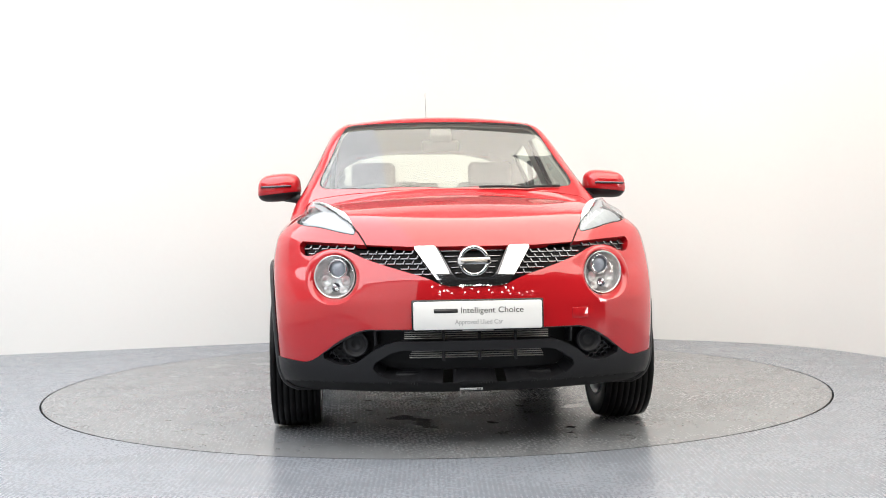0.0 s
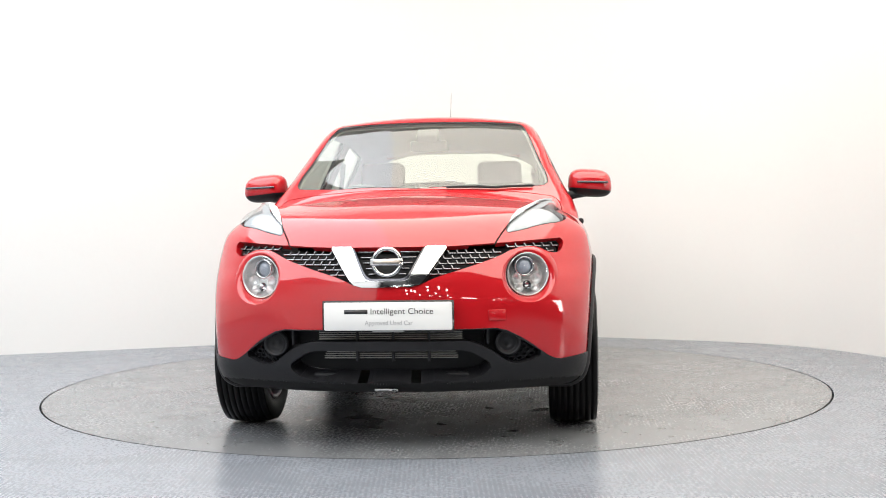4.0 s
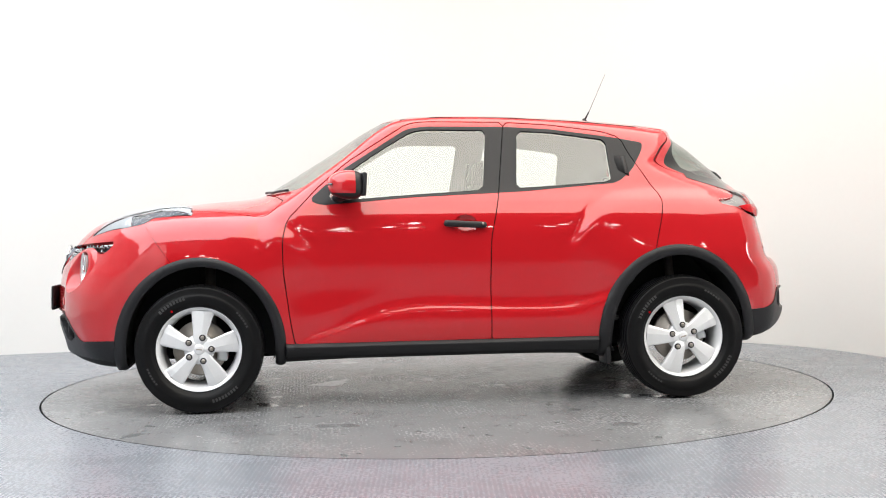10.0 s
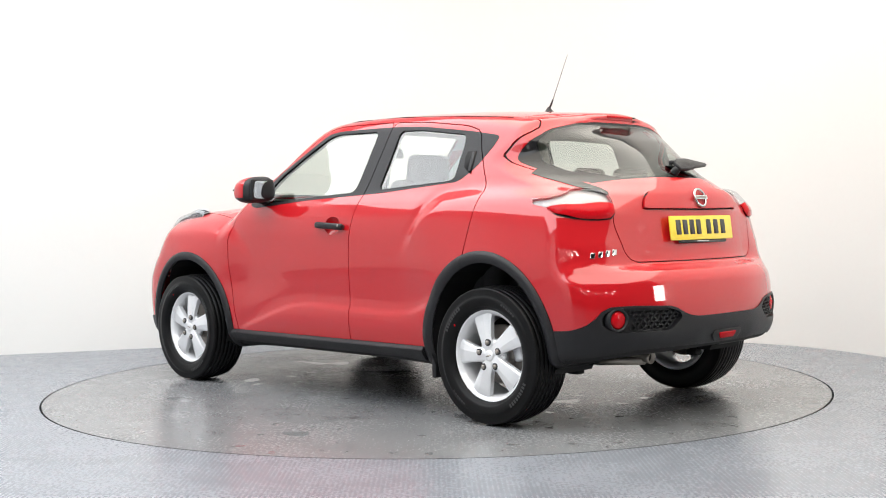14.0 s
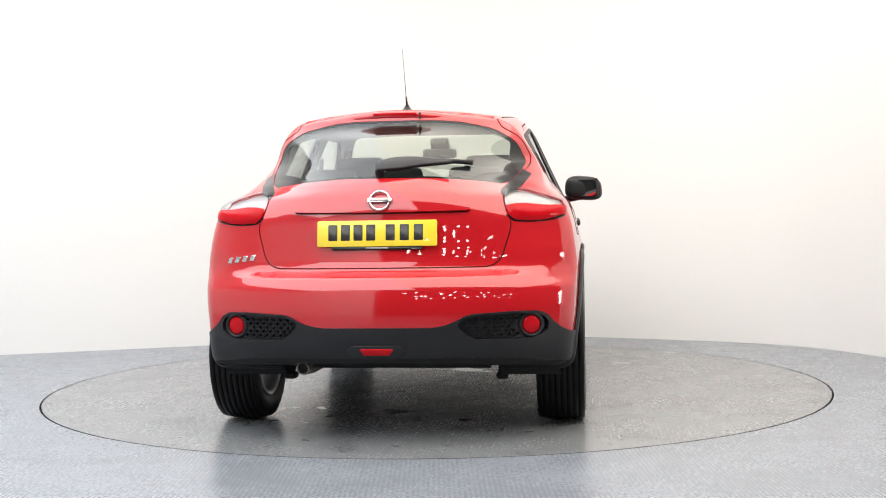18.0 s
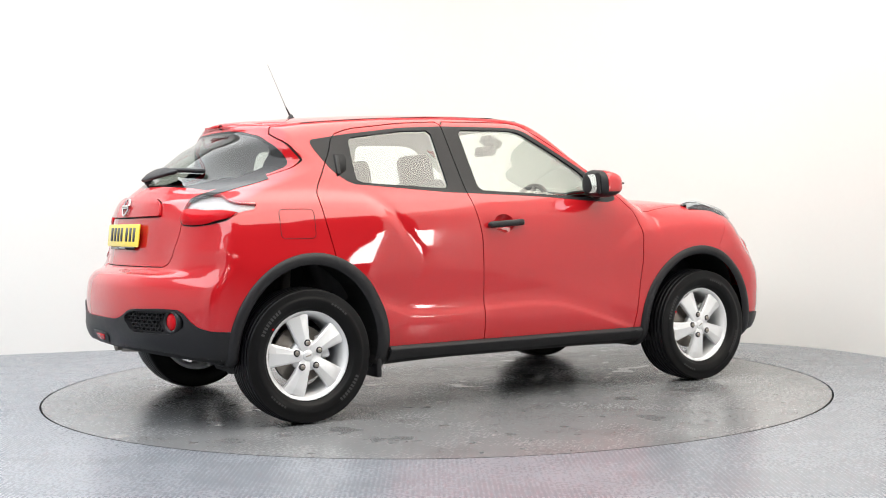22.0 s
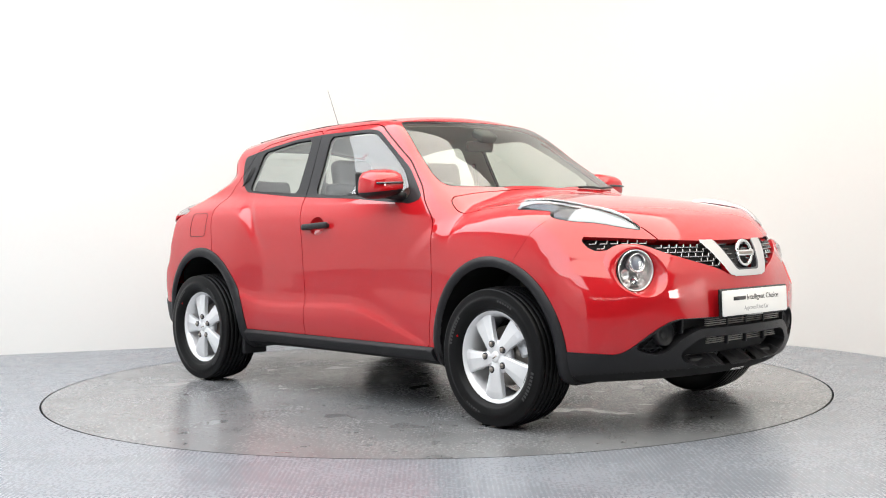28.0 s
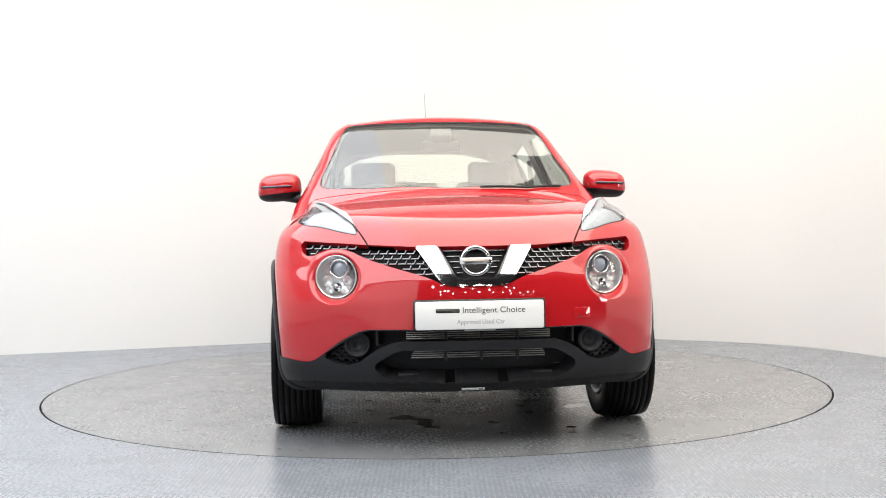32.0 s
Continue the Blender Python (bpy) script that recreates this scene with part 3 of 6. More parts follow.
def outline(points, axes, smooth=2):
    """Signed distance (negative inside) to an outline drawn in two of the axes."""
    ring = ring_line(points, smooth)
    i, j = ("xyz".index(c) for c in axes)

    lo, hi = ring.min(0) - 0.05, ring.max(0) + 0.05

    def f(v):
        w = np.stack([np.abs(v[:, i]) if axes[0] == "y" else v[:, i], np.abs(v[:, j]) if axes[1] == "y" else v[:, j]], 1)
        box_in = ((w > lo) & (w < hi)).all(1)
        out = np.ones(len(v))
        if box_in.any():
            out[box_in] = inner(v[box_in])
        return out

    def inner(v):
        q = np.stack([np.abs(v[:, i]) if axes[0] == "y" else v[:, i], np.abs(v[:, j]) if axes[1] == "y" else v[:, j]], 1)
        if axes[0] == "y":
            q[:, 0] = np.where(v[:, 1] < 0, v[:, 1], q[:, 0])
        best, odd = np.full(len(q), 1e9), np.zeros(len(q), bool)
        for a, b in zip(ring, np.roll(ring, -1, axis=0)):
            d = b - a
            k = np.clip(((q - a) @ d) / max(d @ d, 1e-12), 0, 1)
            best = np.minimum(best, ((q - a - k[:, None] * d) ** 2).sum(1))
            flip = (a[1] > q[:, 1]) != (b[1] > q[:, 1])
            with np.errstate(divide="ignore", invalid="ignore"):
                odd ^= flip & (q[:, 0] < (b[0] - a[0]) * (q[:, 1] - a[1]) / (b[1] - a[1]) + a[0])
        return np.where(odd, -1, 1) * np.sqrt(best)
    return f


# outlines of the panels, drawn from the side (x, z), from ahead or behind (y, z), or from above (x, y)
DLO = outline([(0.70, 1.075), (0.52, 1.235), (0.345, 1.345), (0.175, 1.452), (0.08, 1.466), (-0.35, 1.462), (-0.6, 1.448), (-0.93, 1.405), (-1.125, 1.372),
               (-1.115, 1.33), (-1.04, 1.215), (-0.95, 1.15), (-0.43, 1.108), (0.166, 1.083), (0.435, 1.062), (0.64, 1.048)], "xz", 1)
GLASS_F = outline([(0.60, 1.098), (0.49, 1.222), (0.33, 1.33), (0.15, 1.437), (0.08, 1.449), (-0.255, 1.444), (-0.215, 1.118), (0.166, 1.097), (0.435, 1.078), (0.58, 1.07)], "xz", 1)
GLASS_R = outline([(-0.425, 1.438), (-0.6, 1.43), (-0.915, 1.388), (-0.92, 1.17), (-0.89, 1.155), (-0.395, 1.125)], "xz", 1)
DOOR_F = outline([(0.779, 0.322), (0.803, 0.448), (0.836, 0.713), (0.838, 0.874), (0.813, 0.975), (0.748, 1.04), (0.66, 1.135), (0.50, 1.272), (0.33, 1.382), (0.17, 1.482),
                  (0.08, 1.494), (-0.355, 1.488), (-0.297, 1.107), (-0.245, 0.87), (-0.238, 0.64), (-0.24, 0.322)], "xz", 1)
DOOR_R = outline([(-0.24, 0.322), (-0.238, 0.64), (-0.245, 0.87), (-0.297, 1.107), (-0.355, 1.488), (-0.6, 1.473), (-0.9, 1.435), (-1.0, 1.40), (-1.03, 1.32), (-1.10, 1.2),
                  (-1.17, 1.075), (-1.16, 0.98), (-1.115, 0.79), (-1.10, 0.70), (-0.98, 0.62), (-0.88, 0.50), (-0.85, 0.40), (-0.85, 0.322)], "xz", 1)
BONNET = outline([(2.3, -0.2), (2.3, 0.36), (1.98, 0.40), (1.90, 0.44), (1.80, 0.495), (1.6, 0.57), (1.3, 0.66), (1.0, 0.722), (0.88, 0.732), (0.83, 0.70), (0.90, 0.4), (0.955, 0), (0.955, -0.2)], "xy", 1)
SCREEN = outline([(0.93, -0.2), (0.93, 0), (0.865, 0.4), (0.78, 0.60), (0.74, 0.658), (0.66, 0.655), (0.30, 0.535), (0.235, 0.50), (0.262, 0.4), (0.29, 0.2), (0.30, 0), (0.30, -0.2)], "xy", 1)
TOPLAMP = outline([(1.840, 0.485), (1.785, 0.56), (1.70, 0.65), (1.63, 0.715), (1.56, 0.745), (1.52, 0.742), (1.50, 0.70), (1.28, 0.720), (1.235, 0.695), (1.30, 0.652), (1.44, 0.603), (1.6, 0.560), (1.80, 0.495)], "xy", 1)
GRILLE = outline([(-0.2, 0.852), (0.25, 0.852), (0.45, 0.862), (0.735, 0.880), (0.722, 0.820), (0.68, 0.812), (0.63, 0.838), (0.575, 0.847), (0.52, 0.838), (0.45, 0.803), (0.335, 0.765), (0.19, 0.722),
                  (0.125, 0.688), (-0.2, 0.684)], "yz", 1)
VEE = outline([(0.255, 0.862), (0.155, 0.862), (0.088, 0.735), (0.07, 0.722), (-0.2, 0.722), (-0.2, 0.682), (0.11, 0.682), (0.145, 0.70)], "yz", 1)
# inner band of the V, coloured dark for what that chrome reflects
VEE_DARK = outline([(0.170, 0.88), (0.150, 0.88), (0.083, 0.737), (0.07, 0.726), (-0.2, 0.726), (-0.2, 0.714), (0.080, 0.714), (0.097, 0.730)], "yz", 1)
LOWER = outline([(-0.2, 0.512), (0.47, 0.512), (0.56, 0.465), (0.66, 0.385), (0.70, 0.366), (0.80, 0.376), (1.0, 0.39), (1.0, 0.1), (-0.2, 0.1)], "yz", 1)
INTAKE_U = outline([(-0.2, 0.507), (0.465, 0.507), (0.55, 0.46), (0.645, 0.395), (0.56, 0.358), (0.50, 0.362), (0.42, 0.425), (0.34, 0.462), (-0.2, 0.466)], "yz", 1)
INTAKE_L = outline([(-0.2, 0.425), (0.33, 0.425), (0.43, 0.362), (0.40, 0.318), (0.29, 0.290), (0.21, 0.304), (0.15, 0.287), (0.09, 0.287), (0.05, 0.300), (-0.05, 0.300), (-0.2, 0.287)], "yz", 1)
TAILGATE = outline([(-0.2, 0.757), (0.48, 0.757), (0.525, 0.79), (0.565, 0.92), (0.565, 0.96), (0.535, 1.03), (0.53, 1.085), (0.59, 1.15), (0.640, 1.25), (0.598, 1.335), (0.575, 1.362), (0.48, 1.415), (0.47, 1.60), (-0.2, 1.60)], "yz", 1)
REARGLASS = outline([(-0.2, 1.152), (0.2, 1.150), (0.4, 1.138), (0.535, 1.120), (0.575, 1.16), (0.605, 1.215), (0.612, 1.240), (0.578, 1.314), (0.553, 1.345), (0.465, 1.396), (0.31, 1.428), (0.20, 1.436), (-0.2, 1.438)], "yz", 1)
TAILLAMP = outline([(0.56, 0.962), (0.54, 1.03), (0.535, 1.08), (0.60, 1.105), (0.72, 1.068), (0.80, 1.045), (0.80, 0.985), (0.775, 0.968), (0.66, 0.955)], "yz", 1)
FRIT = lambda v: REARGLASS(v) + 0.010 + 0.050 * ease(0.34, 0.52, np.abs(v[:, 1])) * (1 - ease(1.25, 1.36, v[:, 2]))
LENS_EDGE = TAILLAMP


def TAILLAMP(v):
    """The tail lamp's outline from behind, drawn to a point along the side."""
    ahead_of = -1.465 - v[:, 0]
    return np.maximum(LENS_EDGE(v), np.maximum(v[:, 2] - 1.037 - 0.47 * ahead_of, 1.037 - 0.31 * ahead_of - v[:, 2]))


TAILSTRIP = outline([(0.512, 1.090), (0.530, 1.06), (0.580, 1.086), (0.622, 1.132), (0.646, 1.192), (0.643, 1.25), (0.612, 1.248), (0.607, 1.215), (0.577, 1.16), (0.537, 1.119)], "yz", 1)
REARLOW = outline([(-0.2, 0.507), (0.25, 0.507), (0.32, 0.522), (0.39, 0.562), (0.60, 0.570), (0.71, 0.565), (0.76, 0.50), (0.84, 0.455), (1.0, 0.44), (1.0, 0.1), (-0.2, 0.1)], "yz", 1)
REARPOD = outline([(0.33, 0.52), (0.40, 0.553), (0.60, 0.560), (0.70, 0.555), (0.735, 0.50), (0.68, 0.452), (0.41, 0.452)], "yz", 1)


HANDLE = lambda v: (np.sqrt(((v[:, 0] + 0.108) / 0.064) ** 2 + ((v[:, 2] - 0.940) / 0.050) ** 2) - 1) * 0.055
GARNISH = outline([(-0.2, 0.992), (0.375, 0.998), (0.392, 1.003), (0.372, 1.05), (0.32, 1.08), (0.2, 1.094), (-0.2, 1.098)], "yz", 1)
TAIL_SPLIT = lambda v: v[:, 2] - (1.014 - 0.12 * np.clip(np.abs(v[:, 1]) - 0.66, -0.04, 0.04))
WING_SEAM = lambda v: (v[:, 0] - 1.455) * 0.82 - (v[:, 2] - 0.85) * 0.57
near_seam = lambda v: (v[:, 0] > 1.2) & (v[:, 0] < 1.75) & (v[:, 1] > 0.6) & (v[:, 2] > 0.70) & (v[:, 2] < 1.0)


def oval(cx, cz, rx, rz, rb):
    """Wheel arch: an oval above its middle, straight legs that close in below."""
    def f(v):
        dx, dz = v[:, 0] - cx, v[:, 2] - cz
        low = np.where(dz > 0, rz, rb)
        return (np.sqrt((dx / rx) ** 2 + (dz / low) ** 2) - 1) * rx
    return f


ARCH_F, ARCH_R = oval(1.255, 0.33, 0.372, 0.414, 0.75), oval(-1.245, 0.33, 0.362, 0.430, 0.75)
CLAD_F, CLAD_R = oval(1.258, 0.33, 0.430, 0.462, 0.80), oval(-1.237, 0.33, 0.426, 0.486, 0.80)


def disc(cy, cz, r):
    return lambda v: np.hypot(np.abs(v[:, 1]) - cy, v[:, 2] - cz) - r


HORN = lambda v: np.abs(v[:, 1]) - np.interp(v[:, 0], (1.20, 1.25, 1.30, 1.44, 1.60, 1.70, 1.84), (0.72, 0.705, 0.680, 0.640, 0.592, 0.555, 0.47))
BEZEL = lambda v: 0.628 + 0.29 * (1.62 - v[:, 0]) - np.abs(v[:, 1])
LAMP_RING = disc(0.588, 0.729, 0.116)
ahead, behind = (lambda v: v[:, 0] > 1.3), (lambda v: v[:, 0] < -1.1)
aside = lambda v: np.abs(v[:, 1]) > 0.42
above = lambda v: v[:, 2] > 0.80


def make_skin():
    v, t = surface_net()
    v, n = settle(v, 3)
    v, t = refine(v, t)
    v, n = settle(v, 1)
    a, b, c = v[t[:, 0]], v[t[:, 1]], v[t[:, 2]]
    wrong = (np.cross(b - a, c - a) * n[t[:, 0]]).sum(1) < 0
    t[wrong] = t[wrong][:, ::-1]
    skin = Skin(v, n, t)
    skin.cut(lambda q: q[:, 1])
    return skin.take(skin.middle()[:, 1] > 0)


GAP = 0.0026


def gap_cut(skin, f, where):
    skin.cut(lambda v: f(v) - GAP, where)
    skin.cut(lambda v: f(v) + GAP, where)


def label_panels(skin):
    """Cuts the half body along every shut line and edge, and names the panel of each triangle."""
    for f in (DOOR_F, DOOR_R):
        gap_cut(skin, f, aside)
    for f in (HANDLE, DLO, GLASS_F, GLASS_R, ARCH_F, ARCH_R, CLAD_F, CLAD_R):
        skin.cut(f, aside)
    gap_cut(skin, BONNET, above)
    skin.cut(SCREEN, above)
    skin.cut(lambda v: SCREEN(v) - 0.006, above)
    skin.cut(TOPLAMP, lambda v: above(v) & ahead(v))
    skin.cut(lambda v: TOPLAMP(v) - 0.003, lambda v: above(v) & ahead(v))
    for f in (HORN, BEZEL, lambda v: v[:, 0] - 1.61):
        skin.cut(f, lambda v: above(v) & ahead(v) & (v[:, 1] > 0.44) & (v[:, 2] > 0.88))
    for f in (GRILLE, VEE, VEE_DARK, LOWER, INTAKE_U, INTAKE_L, LAMP_RING):
        skin.cut(f, ahead)
    skin.cut(lambda v: TAILLAMP(v) - 0.008, behind)
    skin.cut(lambda v: v[:, 0] + 1.36, lambda v: behind(v) & (v[:, 2] > 1.08) & (v[:, 2] < 1.3) & (v[:, 1] > 0.5))
    for f in (REARGLASS, FRIT, TAILLAMP, TAILSTRIP, REARLOW, REARPOD):
        skin.cut(f, behind)
    gap_cut(skin, TAILGATE, behind)
    gap_cut(skin, GARNISH, behind)
    skin.cut(TAIL_SPLIT, lambda v: behind(v) & (v[:, 2] > 0.9) & (v[:, 2] < 1.15))
    for d in (-0.0009, 0.0009):
        skin.cut(lambda v: WING_SEAM(v) - d, near_seam)
    skin.cut(lambda v: v[:, 2] - 0.338)
    c = skin.middle()
    nn = skin.n[skin.t].mean(1)
    x, y, z = c.T
    front, rear, sideways = x > 1.3, x < -1.1, (np.abs(nn[:, 1]) > 0.2) & (y > 0.45)
    name = np.full(len(c), "wing_front", object)
    name[x < 0] = "wing_rear"
    name[(x < 0.9) & (z > 1.43)] = "roof"
    name[(x < 0.9) & (x > -1.45) & (z > 1.02) & ~sideways] = "roof"

    def put(mask, value):
        name[mask] = value
    nosey = front & (x > 1.3)
    put(front & (z < 0.90) & (nn[:, 0] > 0.30), "bumper_front")
    seam = WING_SEAM(c)
    put((x > 1.2) & (seam > 0) & (z < 0.99) & (name == "wing_front"), "bumper_front")
    put((np.abs(seam) < 0.0009) & (x > 1.3) & (x < 1.7) & (y > 0.6) & (z > 0.72) & (z < 0.95), "gap")
    put(rear & (x < -1.60) & (z < 0.76), "bumper_rear")
    b = BONNET(c)
    hood = (z > 0.857) & (x > 0.7) & (nn[:, 2] > 0.15)
    put(hood & (b < 0), "bonnet")
    put(hood & (np.abs(b) < GAP) & (z > 0.86), "gap")
    s = SCREEN(c)
    wind = (x > 0.1) & (z > 1.03) & (nn[:, 2] > 0.2)
    put(wind & (s < 0.006), "screen_frame")
    put(wind & (s < 0), "windscreen")
    for f, tag in ((DOOR_F, "door_front"), (DOOR_R, "door_rear")):
        d = f(c)
        put(sideways & (d < 0), tag)
    for f in (DOOR_F, DOOR_R):
        put(sideways & (np.abs(f(c)) < GAP), "gap")
    put(sideways & (HANDLE(c) < 0), "hole")
    inside = sideways & (DLO(c) < 0) & (name != "gap")
    put(inside & (name == "door_front"), "frame_front")
    put(inside & (name == "door_rear"), "frame_rear")
    put(inside & ~np.isin(name, ("frame_front", "frame_rear")), "frame_corner")
    put(sideways & (GLASS_F(c) < 0), "glass_front")
    put(sideways & (GLASS_R(c) < 0), "glass_rear")
    g = TAILGATE(c)
    gate = rear & (nn[:, 0] < -0.15) & (z > 0.74)
    put(gate & (g < 0), "tailgate")
    put(gate & (np.abs(g) < GAP), "gap")
    put((name == "tailgate") & (GARNISH(c) < GAP), "gap")
    put((name == "gap") & (GARNISH(c) < -GAP), "garnish")
    put(gate & (REARGLASS(c) < 0), "rear_window")
    put((name == "rear_window") & (FRIT(c) > 0), "rear_frit")
    put(rear & (TAILSTRIP(c) < 0) & (x < -1.36) & ~np.isin(name, ("rear_window", "rear_frit")), "tail_strip")
    put(rear & (TAILLAMP(c) < 0.008) & (z < 0.985) & (name != "rear_window"), "tail_gasket")
    put(rear & (TAILLAMP(c) < 0), "tail_lamp")
    put((name == "tail_lamp") & (TAIL_SPLIT(c) > 0), "tail_clear")
    put(front & (TOPLAMP(c) < 0.003) & (nn[:, 2] > 0.1) & (z > 0.86), "lamp_gasket")
    put(front & (TOPLAMP(c) < 0) & (nn[:, 2] > 0.1) & (z > 0.86), "top_lamp")
    put(nosey & (GRILLE(c) < 0) & (z < 0.89), "grille_back")
    put((name == "grille_back") & (VEE(c) < 0), "vee")
    put((name == "vee") & (VEE_DARK(c) < 0), "vee_dark")
    put(nosey & (LAMP_RING(c) < 0), "hole")
    put(front & (LOWER(c) < 0), "lower_front")
    put(front & (INTAKE_U(c) < 0) & (nn[:, 0] > 0.2), "intake_upper")
    put(front & (INTAKE_L(c) < 0) & (nn[:, 0] > 0.2), "intake_lower")
    put(rear & (REARLOW(c) < 0) & (x < -1.55), "lower_rear")
    put(rear & (REARPOD(c) < 0) & (nn[:, 0] < -0.2), "rear_pod")
    put((z < 0.338) & (np.abs(x) < 0.95) & (nn[:, 2] > -0.6), "sill")
    put((nn[:, 2] < -0.6) & (z < 0.4), "underbody")
    put((y > 0.5) & (CLAD_F(c) < 0) & (z < 0.8), "clad_front")
    put((y > 0.5) & (CLAD_R(c) < 0) & (z < 0.83), "clad_rear")
    put((y > 0.42) & (ARCH_F(c) < 0) & (z < 0.8), "hole")
    put((y > 0.42) & (ARCH_R(c) < 0) & (z < 0.8), "hole")
    return name


def swollen(skin, rise):
    """A skin lifted by rise (one value a vertex), with its normals worked out anew."""
    v = skin.v + skin.n * rise[:, None]
    a, b, c = (v[skin.t[:, k]] for k in range(3))
    fn = np.cross(b - a, c - a)
    n = np.zeros_like(v)
    for k in range(3):
        np.add.at(n, skin.t[:, k], fn)
    return Skin(v, n / np.maximum(np.linalg.norm(n, axis=1), 1e-12)[:, None], skin.t)


def panel_mesh(name, skin, out=0.0, rim=0.012, face_in=False):
    """A panel lifted by out along its normals, with a rim turned inwards at every free edge."""
    v, n, t = skin.v + skin.n * out, skin.n, skin.t
    e = np.concatenate([t[:, [0, 1]], t[:, [1, 2]], t[:, [2, 0]]])
    s = np.sort(e, 1)
    u, inv, cnt = edge_keys(s)
    free = e[cnt[inv] == 1]
    keep = np.abs(v[free]).max(1)[:, 1] > 1e-4
    free = free[keep]
    nv = len(v)
    verts, norms, faces = [v], [n], [t]
    quads = np.zeros((0, 4), int)
    if rim and len(free):
        a, b = v[free[:, 0]], v[free[:, 1]]
        na, nb = n[free[:, 0]], n[free[:, 1]]
        k = len(free)
        verts += [a, b, b - nb * rim, a - na * rim]
        i = np.arange(k)
        quads = np.stack([nv + i + k, nv + i, nv + i + 3 * k, nv + i + 2 * k], 1)
    data = bpy.data.meshes.new(name)
    allv = np.concatenate(verts)
    data.from_pydata(allv.tolist(), [], t.tolist() + quads.tolist())
    data.polygons.foreach_set("use_smooth", np.ones(len(data.polygons), bool))
    allf = np.zeros((len(allv), 3))
    allf[:nv] = n
    if len(allv) > nv:
        a, b, c = allv[quads[:, 0]], allv[quads[:, 1]], allv[quads[:, 2]]
        fn = np.cross(b - a, c - a)
        fn /= np.maximum(np.linalg.norm(fn, axis=1), 1e-9)[:, None]
        k = len(quads)
        for j in range(4):
            allf[nv + j * k:nv + (j + 1) * k] = fn
    data.normals_split_custom_set_from_vertices(allf.tolist())
    return data


car = tagged(new("car"), "bright red compact crossover car with black lower trim and silver wheels", "car")


def skin_part(name, skin, mat, parent, out=0.0, rim=0.012, label=""):
    data = panel_mesh(name, skin, out, rim)
    data.materials.append(mat)
    return part(name, data, None, parent, label)


